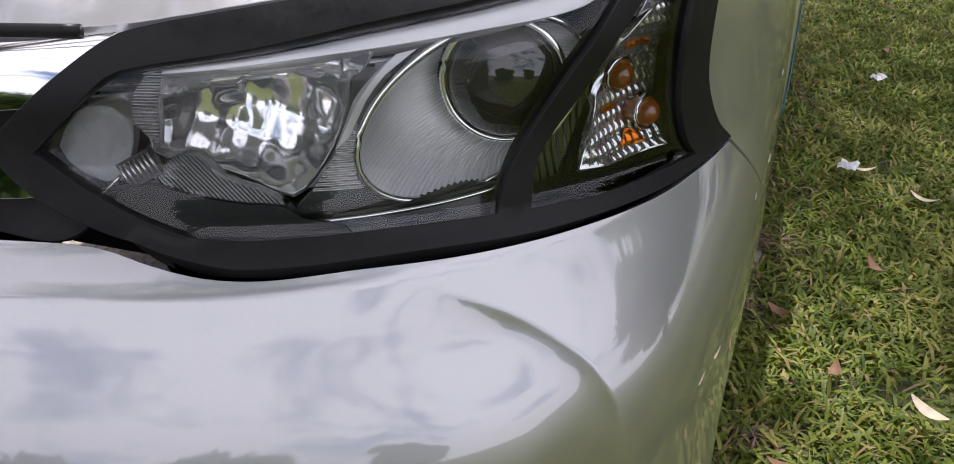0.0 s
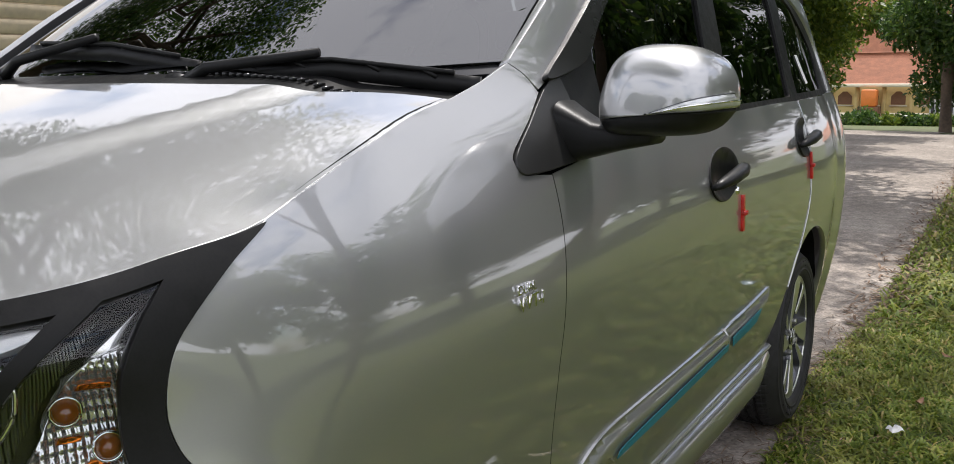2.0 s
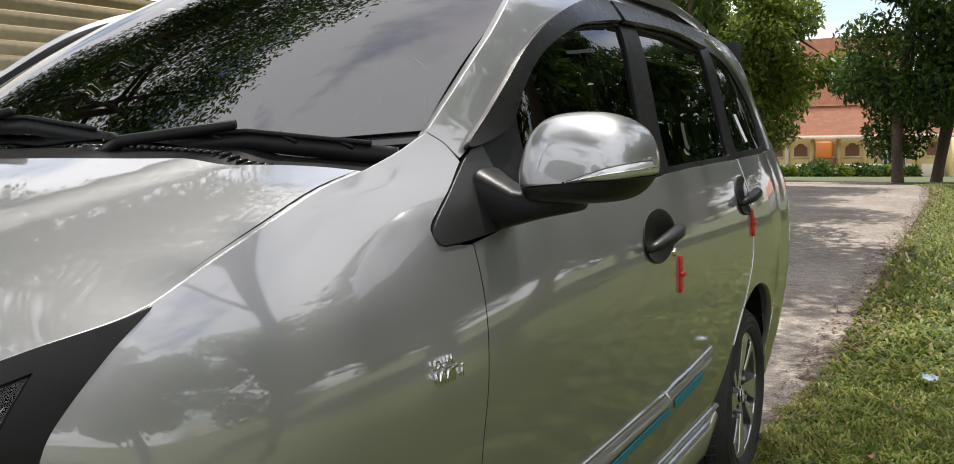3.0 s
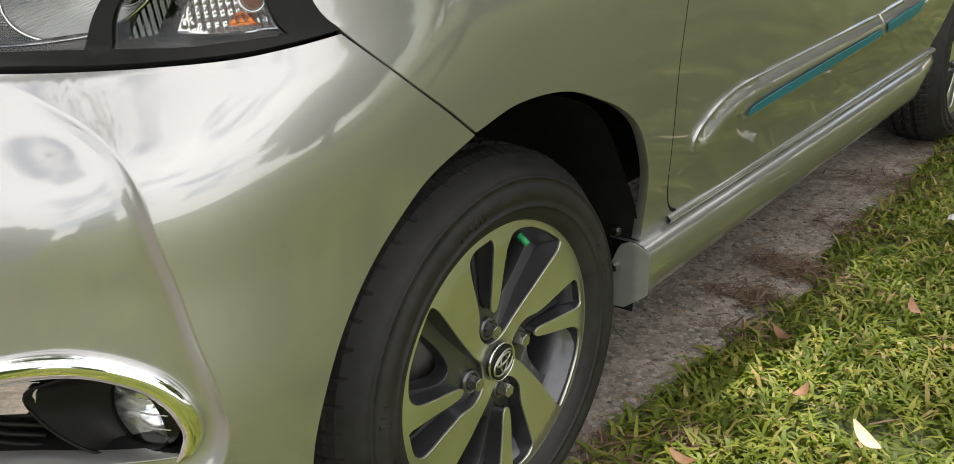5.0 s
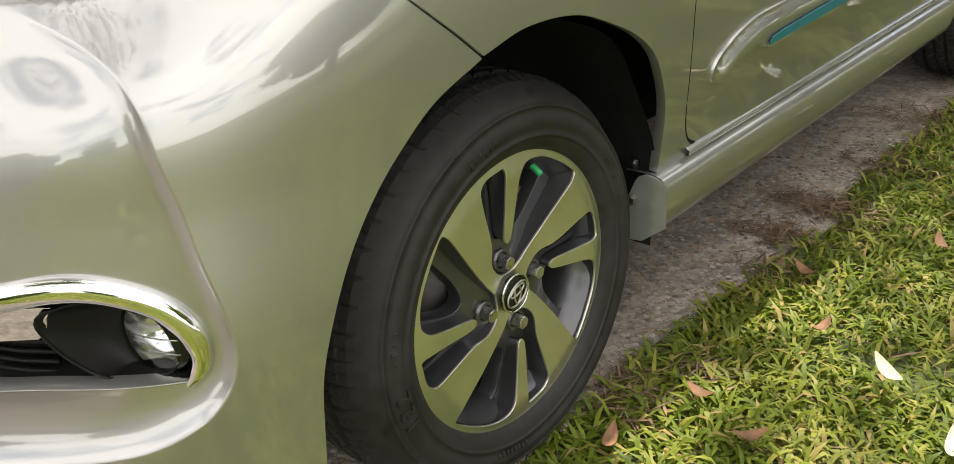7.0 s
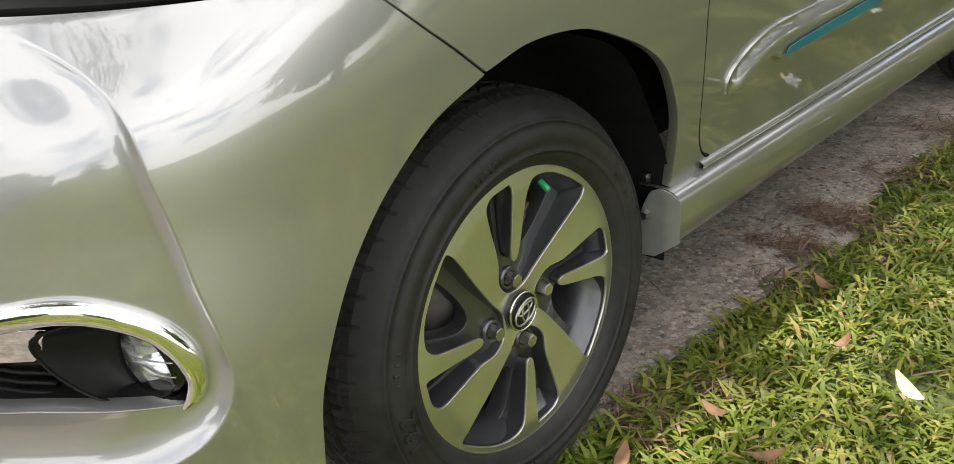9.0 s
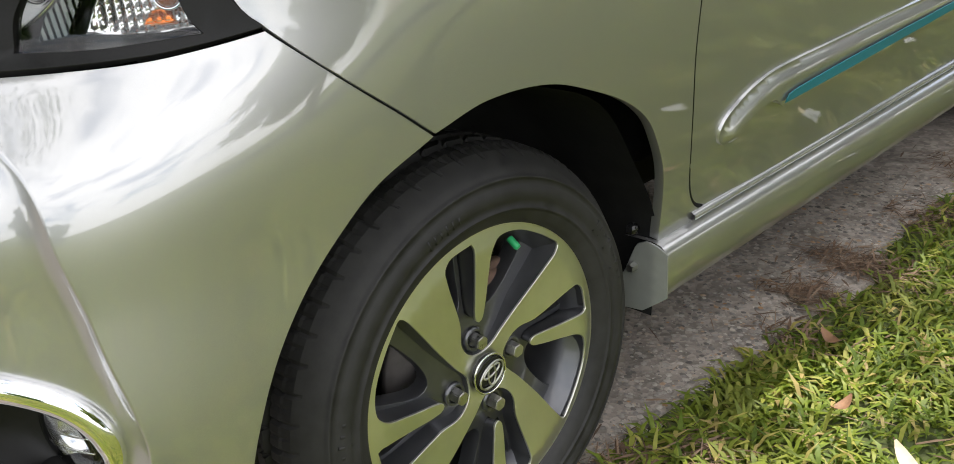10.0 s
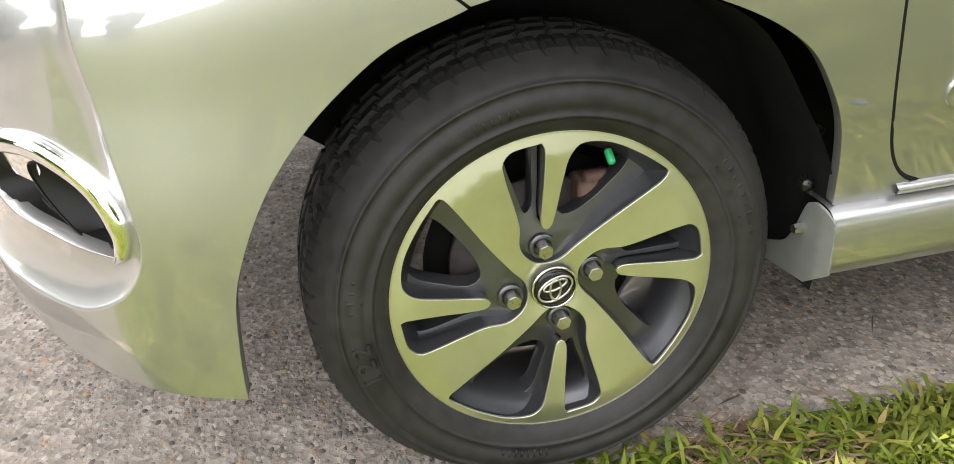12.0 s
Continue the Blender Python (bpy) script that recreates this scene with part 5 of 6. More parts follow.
def make_wheel(name, label):
    """An alloy wheel at the origin, outer side towards +x."""
    w = empty(name, label)
    R = .318
    # tyre: sidewall, shoulder slots, ribs and grooves
    prof = [(.206, -.010), (.2160, .001), (.2190, .0085), (.2245, .014), (.236, .019), (.2385, .0194), (.239, .0218), (.2425, .0222), (.243, .0200), (.252, .021), (.256, .0235), (.268, .0225), (.272, .019), (.280, .0150), (.2805, .0172), (.2835, .0160), (.284, .0125), (.288, .010), (.297, -.001), (.305, -.011), (R - .006, -.020), (R - .002, -.032)]
    tread = []
    for k in range(22):
        x = -.036 - k * .0054
        crown = R + .003 * (1 - ((x + .093) / .06) ** 2)
        tread.append((crown - (.009 if k in (4, 5, 10, 11, 16, 17) else 0), x))
    prof += tread + [(R - .002, -.152), (R - .008, -.166), (.297, -.180), (.268, -.196), (.235, -.196), (.205, -.180)]
    N = 416
    verts, faces = [], []
    m = len(prof)
    for i in range(N):
        a = 2 * math.pi * i / N
        for k, (r, x) in enumerate(prof):
            slot = 0
            k6 = k - 8
            if 12 <= k6 <= 17 and i % 8 == 0:
                slot = .0042 if k6 > 13 else .0025
            if 13 <= k6 <= 17 and i % 8 == 4:
                slot = .002
            if 20 <= k6 <= 23 and (i + k6) % 8 == 0:
                slot = .005
            if 25 <= k6 <= 28 and (i - k6) % 8 == 0:
                slot = .005
            if 31 <= k6 <= 37 and i % 8 == 0:
                slot = .005
            rr = r - slot
            verts.append((x, rr * math.cos(a), rr * math.sin(a)))
    for i in range(N):
        j = (i + 1) % N
        for k in range(m - 1):
            faces.append((i * m + k, j * m + k, j * m + k + 1, i * m + k + 1))
    tyre = part("tyre", (verts, faces), RUBBER, w, "black tyre with grooved tread")
    tyre.data.polygons.foreach_set("use_smooth", [k < 18 or k > 45 for i in range(N) for k in range(m - 1)])
    # raised marks on the sidewall, unreadable
    marks = bmesh.new()
    for a0, count, size, r in ((10, 9, .012, .262), (100, 6, .009, .258), (165, 4, .012, .262), (250, 8, .008, .252), (310, 5, .009, .262)):
        for k in range(count):
            a = radians(a0 + k * size * 260)
            mm = Matrix.Translation((np.interp(r, [.236, .256, .272], [.0185, .0228, .0185]), r * math.cos(a), r * math.sin(a))) @ Matrix.Rotation(a, 4, "X") @ Matrix.Diagonal((.0034, size * (1.0 + .3 * (k % 3)), size * .34, 1))
            bmesh.ops.create_cube(marks, size=1, matrix=mm)
    tagged(part("sidewall_relief", marks, RUBBER, tyre), kind="stuff")
    # moulded size figures, read along the sidewall
    for k, sign in enumerate("122"):
        cu = bpy.data.curves.new("sidewall_figure", "FONT")
        cu.body, cu.size, cu.extrude, cu.bevel_depth, cu.align_x = sign, .034, .0026, .0004, "CENTER"
        tmp = bpy.data.objects.new("sidewall_figure", cu)
        scene.collection.objects.link(tmp)
        me = bpy.data.meshes.new_from_object(tmp.evaluated_get(bpy.context.evaluated_depsgraph_get()))
        bpy.data.objects.remove(tmp)
        a = radians(197 - k * 5.2)
        me.transform(Matrix.Translation((.0228, .249 * math.cos(a), .249 * math.sin(a))) @ Matrix.Rotation(a - radians(90), 4, "X") @ Matrix(((0, 0, 1, 0), (1, 0, 0, 0), (0, 1, 0, 0), (0, 0, 0, 1))))
        me.materials.clear()
        me.materials.append(RUBBER)
        new("sidewall_figure", me).parent = tyre
    # machined face with four openings
    hole = [(-.062, .178), (-.056, .190), (-.046, .196), (-.012, .201, 1), (-.008, .193), (-.010, .150), (-.014, .092), (-.008, .084), (-.001, .090), (.013, .150), (.022, .180), (.038, .194), (.073, .190), (.110, .171), (.143, .147), (.150, .139), (.143, .129), (.076, .085), (.034, .055), (.008, .035), (-.016, .034), (-.034, .046), (-.043, .064), (-.043, .095)]
    hole = [(p[0] * 1.018, p[1] * 1.018, *p[2:]) for p in hole]
    holes = [turn_pts(hole, d) for d in (0, 90, 180, 270)]
    ring = [(.2150 * math.cos(a), .2150 * math.sin(a)) for a in np.linspace(0, 2 * math.pi, 73)[:-1]]
    face_b = panel("rim_face", ring, wheel_face, MACHINED, w, "machined alloy wheel face", res=0.012, flange=0.004, holes=holes, closed_step=.006)
    # dark walls from the face back to the spoke floor
    floor_hole = [[(-.052, .172), (-.046, .186), (-.018, .191), (-.017, .15), (-.020, .108), (-.030, .100), (-.037, .12)], [(.008, .108), (.018, .150), (.028, .175), (.045, .186), (.075, .181), (.105, .163), (.112, .148), (.08, .118), (.045, .096), (.020, .092)]]
    for d in (0, 90, 180, 270):
        loop = smooth_line(turn_pts(hole, d), True, .005)
        cen = loop.mean(0)
        rows = [wheel_face(loop[:, 0], loop[:, 1]) + (-.0008, 0, 0)]
        for t, x in ((.03, -.012), (.06, -.024), (.08, -.034)):
            l2 = loop + (cen - loop) * t
            rows.append(np.c_[np.full(len(l2), x), l2])
        part("spoke_wall", grid_loft([r[::-1] for r in rows], True), GUNMETAL, w)
        outline = [tuple(p) for p in turn_pts(hole, d)]
        panel("spoke_floor", outline, lambda y, z: np.c_[np.interp(np.hypot(y, z), [.03, .07, .11, .20], [-.016, -.018, -.026, -.034]), y, z], GUNMETAL, w, res=0.01, flange=0.03, holes=[turn_pts(h, d) for h in floor_hole], closed_step=.008)
        a = radians(101 + d)
        c = (-.012, .0565 * math.cos(a), .0565 * math.sin(a))
        nut = bmesh.new()
        mm = Matrix.Translation((-.006, c[1], c[2])) @ Matrix.Rotation(radians(90), 4, "Y") @ Matrix.Rotation(.3 + d, 4, "Z")
        bmesh.ops.create_cone(nut, cap_ends=True, segments=6, radius1=.0112, radius2=.0106, depth=.022, matrix=mm)
        bmesh.ops.bevel(nut, geom=nut.edges[:], offset=.0012, segments=2, affect="EDGES")
        nut_ob = part("lug_nut", nut, STEEL, w, "steel wheel nut", smooth=False)
        part("nut_seat", lathe([(.0125, -.012), (.0165, -.010), (.018, -.016)], (0, c[1], c[2]), n=24), GUNMETAL, nut_ob)
    part("rim_lip", lathe([(.2138, .0024), (.2155, .0034), (.2172, .0030), (.2182, .0008), (.2176, -.008)], (0, 0, 0), n=96), MACHINED, w)
    part("rim_barrel", lathe([(.206, -.004), (.198, -.02), (.186, -.035), (.180, -.12), (.196, -.165), (.205, -.18)], (0, 0, 0), n=72), GUNMETAL, w, "dark wheel barrel")
    part("brake_disc", lathe([(.0, -.066), (.06, -.064), (.062, -.074), (.122, -.076), (.122, -.092), (.0, -.092)], (0, 0, 0), n=48), worn("disc_iron", (.11, .10, .095), .5, .6, spread=.3, scale=60), w, "dull iron brake disc")
    cal = part("brake_caliper", block((-.10, .050, .058), (-.045, .108, .118), .010, 3), RUST, w, "rusty brake caliper")
    part("caliper_lug", block((-.070, .062, .108), (-.052, .095, .128), .005, 2), RUST, cal)
    part("caliper_lug", block((-.085, .095, -.030), (-.050, .128, .012), .008, 2), RUST, w)
    part("backplate", lathe([(.0, -.11), (.150, -.112), (.155, -.10)], (0, 0, 0), n=40), DARK, w)
    cap = part("centre_cap", lathe([(.0001, .0035), (.012, .003), (.024, .0015), (.0285, -.001), (.0285, -.012)], (0, .001, -.001), n=40), GLOSSBLACK, w, "black centre cap with silver emblem")
    tube("cap_ring", [(.001, .0295 * math.cos(a), .0295 * math.sin(a)) for a in np.linspace(0, 2 * math.pi, 49)], .0016, CHROME, cap, sides=6, caps=False)
    for ry, rz, oy, oz in ((.024, .0165, 0, 0), (.0075, .0150, 0, 0), (.0165, .0065, 0, .0055)):
        tube("emblem_oval", [(.0045, oy + ry * math.cos(a) * .95, oz + rz * math.sin(a) + ry * math.cos(a) * .25) for a in np.linspace(0, 2 * math.pi, 37)], .0017, STEEL, cap, sides=6, caps=False)
    valve = part("valve_cap", lathe([(.0001, .0), (.0045, -.001), (.0052, -.004), (.0052, -.020)], (0, 0, 0), n=12), GREENCAP, w, "green valve cap")
    valve.data.transform(Matrix.Translation((-.004, .080, .160)) @ Matrix.Rotation(radians(35), 4, "Y"))
    return w


front_wheel = make_wheel("front_wheel", "alloy wheel with machined spokes and black tyre")
front_wheel.matrix_basis = pose(0, 0, .300) @ Matrix.Scale(1.035, 4)
front_wheel.parent = car
rear_wheel = copy_thing(front_wheel, pose(0, 2.53, .300, 52, 0, 0))
copy_thing(front_wheel, pose(2 * MID, 0, .300, 0, 0, 180))
copy_thing(front_wheel, pose(2 * MID, 2.53, .300, 0, 0, 180))

# ---------------------------------------------------------------- ground, lane and verge
rng = np.random.default_rng(7)
GROUND = -0.027
SOIL = make_ground("verge_soil", (.080, .072, .028), (.078, .105, .024), (.115, .140, .034), 90, 40)
CONCRETE = make_ground("worn_concrete", (.25, .215, .182), (.33, .285, .243), (.40, .355, .308), 160, 75)
GRASS = make_island("grass_blades", [(0, (.075, .125, .012)), (.35, (.140, .200, .020)), (.7, (.220, .275, .030)), (.88, (.33, .335, .065)), (1, (.44, .32, .14))], .52, .3, .38, 0, (.30, .27, .075))
PEBBLE = make_island("aggregate", [(0, (.10, .09, .08)), (.3, (.22, .20, .18)), (.6, (.33, .30, .26)), (.85, (.42, .38, .33)), (1, (.34, .20, .10))], .75, .3, 0, .3)
NEEDLE = make_island("dry_needles", [(0, (.08, .05, .03)), (.5, (.17, .105, .065)), (1, (.30, .21, .14))], .8)


def fall(x, y):
    """Height of the land: level by the car, then falling gently away."""
    y = np.asarray(y, float)
    return GROUND - 0.045 * np.clip(y - 20, 0, 90) + 0 * np.asarray(x, float)


EDGE_Y = [-60, -1, 0, .36, .65, .87, 1.13, 1.45, 1.86, 2.34, 2.76, 3.5, 4.2, 4.7, 6.1, 7.5, 10.9, 16.7, 20.5, 24, 26]
EDGE_X = [.03, .03, .018, .024, .03, .05, .095, .03, .055, .03, -.03, .0, .06, .08, .04, .03, .0, -.02, -.2, -.7, -1.6]


def edge(y):
    return np.interp(y, EDGE_Y, EDGE_X)


xs = np.r_[-900, -300, -120, -60, -30, -15, -8, np.linspace(-5, 5, 21), 8, 15, 30, 60, 120, 300, 900]
ys = np.r_[-900, -300, -100, -40, -15, -6, np.linspace(-3, 12, 16), 15, 18, 20, 24, 28, 34, 42, 52, 64, 80, 110, 300, 900]
tagged(part("ground", grid_loft([[(x, y, float(fall(x, y)) - .004) for x in xs] for y in ys]), SOIL), "earth and short grass round the lane", "ground", kind="structure")
rows = []
for y in np.r_[np.arange(-1.06, 5, .04), np.arange(5, 20, .25), np.arange(20, 25.9, .4)]:
    e = float(edge(y)) + (0.02 * noise.noise((y * 3.1, .3, 0)) + 0.016 * noise.noise((y * 13, 5, 0)) if y > -3 else 0)
    left = -5.4 if y < 20 else -5.4 - (y - 20) ** 2 * 0.45
    rows.append([(x, y, float(fall(x, y)) + (0.0 if k < 9 else -.012)) for k, x in enumerate([*np.linspace(left, e - .05, 9), e])])
tagged(part("lane", grid_loft(rows), CONCRETE), "worn grey concrete lane with exposed aggregate", "road", kind="structure")
# unseen lane ahead: concrete darkened in colour to stand for shade
SHADED = make_ground("shaded_concrete", (.115, .100, .086), (.150, .132, .113), (.190, .167, .145), 160, 90)
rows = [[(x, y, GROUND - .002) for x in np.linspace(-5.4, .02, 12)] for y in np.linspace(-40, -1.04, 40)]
tagged(part("lane_ahead", grid_loft(rows), SHADED), "unseen concrete lane before the car, shade in its colour", "road", kind="structure")
rows = [[(x, y, float(fall(x, y)) + .004) for y in (25.6, 27.5, 29.4)] for x in np.linspace(-40, -1.4, 20)]
tagged(part("cross_lane", grid_loft([r[::-1] for r in rows]), CONCRETE), "grey lane crossing beyond the car", "road", kind="structure")


def scatter(name, mat, place, way, up, length, width, droop, label, category):
    """Many small blades as one mesh: arrays of foot, heading and rise."""
    n = len(place)
    side = np.c_[-way[:, 1], way[:, 0], np.zeros(n)]
    d3 = np.c_[way * np.cos(up)[:, None], np.sin(up)]
    mid = place + d3 * (length * .5)[:, None]
    tip_d = np.c_[way * np.cos(up - droop)[:, None], np.sin(up - droop)]
    tip = mid + tip_d * (length * .5)[:, None]
    tip[:, 2] = np.maximum(tip[:, 2], place[:, 2] + .002)
    w = width[:, None]
    v = np.stack([place - side * w * .35, place + side * w * .35, mid + side * w * .5, mid - side * w * .5, tip], 1).reshape(-1, 3)
    k = np.arange(n) * 5
    quads, tris = np.c_[k, k + 1, k + 2, k + 3], np.c_[k + 3, k + 2, k + 4]
    me = bpy.data.meshes.new(name)
    me.vertices.add(len(v))
    me.vertices.foreach_set("co", v.ravel())
    loops = np.concatenate([quads.ravel(), tris.ravel()])
    me.loops.add(len(loops))
    me.loops.foreach_set("vertex_index", loops)
    me.polygons.add(2 * n)
    me.polygons.foreach_set("loop_start", np.r_[np.arange(n) * 4, 4 * n + np.arange(n) * 3])
    me.update(calc_edges=True)
    me.materials.append(mat)
    return tagged(new(name, me), label, category, kind="stuff")


def verge(name, n, x1, y0, y1, length, width, bias, spare=False):
    y = y0 + (y1 - y0) * rng.random(n) ** bias
    e = edge(y)
    x = e - .03 + (x1 - e) * rng.random(n) ** 1.25
    # clumps and bare spots
    dens = np.array([noise.noise((a * 4, b * 4, 1)) for a, b in zip(x, y)])
    fade = np.clip((x1 - x) / (.45 * x1), 0, 1) * np.clip((y - y0) / .5, 0, 1)
    if spare:                       # leave the finely grown strip by the car alone
        fade = fade * np.clip(np.maximum((x - 1.7) / 1.2, (-.9 - y) / .6), 0, 1)
    keep = (rng.random(n) < fade) & (dens + rng.random(n) * .9 > .02) & ((x > e + .02) | (rng.random(n) < .35))
    x, y = x[keep], y[keep]
    n = len(x)
    a = rng.random(n) * 2 * math.pi
    size = .55 + .9 * rng.random(n)
    return scatter(name, GRASS, np.c_[x, y, fall(x, y) - .004], np.c_[np.cos(a), np.sin(a)], radians(10) + radians(48) * rng.random(n), length * size, width * (.7 + .6 * rng.random(n)), radians(25) + radians(50) * rng.random(n), "short broad-bladed green grass beside the lane", "grass")


verge("grass", 170000, 3.2, -1.5, 4.4, .054, .0076, 1.0)
verge("grass", 70000, 7.5, -9.0, 5.0, .09, .020, 1.0, True)
verge("grass", 70000, 6.0, 4.0, 24.0, .085, .017, 1.5)
# needles and leaf litter lie in patches along the edge
for cx, cy, rx, ry, n in ((.00, 1.20, .11, .05, 800), (-.04, 1.00, .07, .06, 420), (.03, .82, .06, .05, 160), (.03, .26, .06, .06, 260), (.07, .38, .05, .04, 120), (.02, 1.55, .10, .10, 420), (-.02, 1.95, .13, .12, 700), (.0, 2.5, .12, .2, 700), (-.03, 3.2, .12, .3, 800), (.03, 3.9, .10, .3, 700), (.25, .75, .35, .6, 260), (.35, 1.8, .4, .8, 300)):
    n = int(n * .6)
    x, y = cx + rx * rng.normal(0, .7, n), cy + ry * rng.normal(0, .7, n)
    a = rng.normal(.3, 1.1, n)
    scatter("needles", NEEDLE, np.c_[x, y, GROUND + .004 + .010 * rng.random(n)], np.c_[np.cos(a), np.sin(a)], radians(1) + radians(14) * rng.random(n), .020 + .050 * rng.random(n), .0018 + .0060 * rng.random(n) ** 3, np.zeros(n) + .1, "dry brown needles and leaf litter in a patch on concrete", "leaf litter")

n = 4200
y = 4 + 17 * rng.random(n)
x = edge(y) + .02 - .24 * rng.random(n) ** 2.2 + .20 * rng.random(n) ** 2
a = rng.random(n) * 6.28
scatter("needles", NEEDLE, np.c_[x, y, fall(x, y) + .006], np.c_[np.cos(a), np.sin(a)], radians(2) + radians(20) * rng.random(n), .04 + .05 * rng.random(n), .008 + .009 * rng.random(n), np.zeros(n) + .1, "dry brown needles and leaf litter along the lane edge", "leaf litter")

# exposed stones of the concrete
n = 24000
px = edge(0) - .02 - 1.5 * rng.random(n) ** 1.5
py = -1.05 + 2.85 * rng.random(n)
s = .0022 + .0075 * rng.random(n) ** 2.6
a = rng.random(n) * 6.28
oct_v = np.array([(1, 0, 0), (.3, .85, 0), (-.7, .6, 0), (-1, -.2, 0), (-.2, -.8, 0), (.75, -.6, 0), (.25, .2, .42), (-.35, -.1, .40)])
c, sn = np.cos(a)[:, None], np.sin(a)[:, None]
vx = (oct_v[:, 0] * c - oct_v[:, 1] * sn) * s[:, None] + px[:, None]
vy = (oct_v[:, 0] * sn + oct_v[:, 1] * c) * s[:, None] * .8 + py[:, None]
vz = oct_v[:, 2] * s[:, None] * .8 + GROUND
verts = np.stack([vx, vy, vz], 2).reshape(-1, 3)
fcs = np.array([(0, 1, 6), (1, 2, 6), (2, 7, 6), (2, 3, 7), (3, 4, 7), (4, 5, 7), (5, 6, 7), (5, 0, 6)])
tagged(part("pebbles", (verts, (np.arange(n)[:, None, None] * 8 + fcs).reshape(-1, 3).tolist()), PEBBLE), "small stones showing in the worn concrete", "gravel", kind="stuff")


# ---------------------------------------------------------------- fallen leaves and litter
def make_leaf(mat, label, length, width, curl):
    rows = []
    for t in np.linspace(0, 1, 9):
        w = width * math.sin(math.pi * (t * .94 + .03)) ** .8 * .5
        rows.append([(w * s, (t - .5) * length, .004 + curl * ((t - .5) ** 2 * length * 3 + abs(s) * w * .9)) for s in (-1, -.5, 0, .5, 1)])
    return tagged(part("fallen_leaf", grid_loft(rows), mat), label, "leaf", "fallen leaves")


BROWN_LEAF = worn("brown_leaf", (.22, .115, .06), .7, spread=.4, scale=60, bump=.3)
PALE_LEAF = worn("pale_leaf", (.60, .50, .36), .65, spread=.3, scale=60, bump=.3)
leaf_b = make_leaf(BROWN_LEAF, "curled brown dry leaf lying on grass", .062, .024, .35)
leaf_b.matrix_basis = pose(.32, 1.05, .020, 8, 6, 35)
leaf_p = make_leaf(PALE_LEAF, "pale tan dry leaf lying on grass", .080, .026, .3)
leaf_p.matrix_basis = pose(.405, .51, .022, 6, -8, 52)
for lx, ly, rot, brown in ((.10, .10, 20, 1), (.16, .30, 80, 1), (.28, .24, 140, 1), (.55, .40, 15, 0), (.46, 1.52, 70, 0), (.62, 1.9, 120, 1), (.30, 1.68, 95, 0), (.70, 2.7, 20, 1), (.40, 2.9, 160, 1), (.95, 3.1, 60, 1), (.24, .62, 170, 1), (.85, 1.3, 10, 1), (.12, .82, 60, 1), (1.2, 2.2, 30, 1), (.45, 3.6, 60, 1), (.5, .2, 100, 1)):
    copy_thing(leaf_b if brown else leaf_p, pose(lx, ly, GROUND + .024, 6 * math.sin(rot), 8 * math.cos(rot), rot))


def make_litter(name, label, mat, size, where, seed):
    bm = bmesh.new()
    bmesh.ops.create_grid(bm, x_segments=6, y_segments=5, size=size)
    for v in bm.verts:
        v.co.z = abs(noise.noise(v.co * 40 + Vector((seed, 0, 0)))) * size * 1.3
        v.co.x += noise.noise(v.co * 30 + Vector((0, seed, 0))) * size * .4
    bmesh.ops.solidify(bm, geom=bm.faces[:], thickness=.001)
    ob = tagged(part(name, bm, mat, smooth=False), label, "litter")
    ob.matrix_basis = pose(*where, 0, 0, seed * 37)
    return ob


make_litter("plastic_scrap", "crumpled white plastic scrap on grass", WHITE, .022, (.364, 2.487, .025), 1)
make_litter("plastic_scrap", "torn white plastic scrap on grass", WHITE, .026, (.262, 1.655, .020), 2)
make_litter("plastic_scrap", "small white plastic scrap on grass", WHITE, .018, (.62, 1.45, .02), 3)
BLUE = worn("blue_plastic", (.02, .09, .42), .3)
make_litter("plastic_bag", "pale blue plastic bag scrap on grass", worn("bag_film", (.45, .55, .62), .3), .035, (.55, 4.1, .03), 4)
cap_ob = tagged(part("bottle_cap", lathe([(.0001, .012), (.013, .012), (.015, .009), (.015, -.002), (.013, -.002), (.012, .009)], (0, 0, 0), n=20), BLUE), "blue plastic bottle cap on grass", "bottle cap")
cap_ob.matrix_basis = pose(.52, .88, .022, 0, -70, 20)


# ---------------------------------------------------------------- trees
BARK = worn("bark", (.13, .095, .07), .9, spread=.4, scale=14, bump=.8, dist=.02)
LEAF_A = make_island("tree_leaves", [(0, (.030, .070, .014)), (.5, (.055, .115, .020)), (.85, (.10, .18, .030)), (1, (.19, .25, .04))], .42, .5, .42)
LEAF_B = make_island("yellow_green_leaves", [(0, (.07, .12, .016)), (.5, (.14, .21, .026)), (1, (.28, .32, .04))], .45, .5, .45)


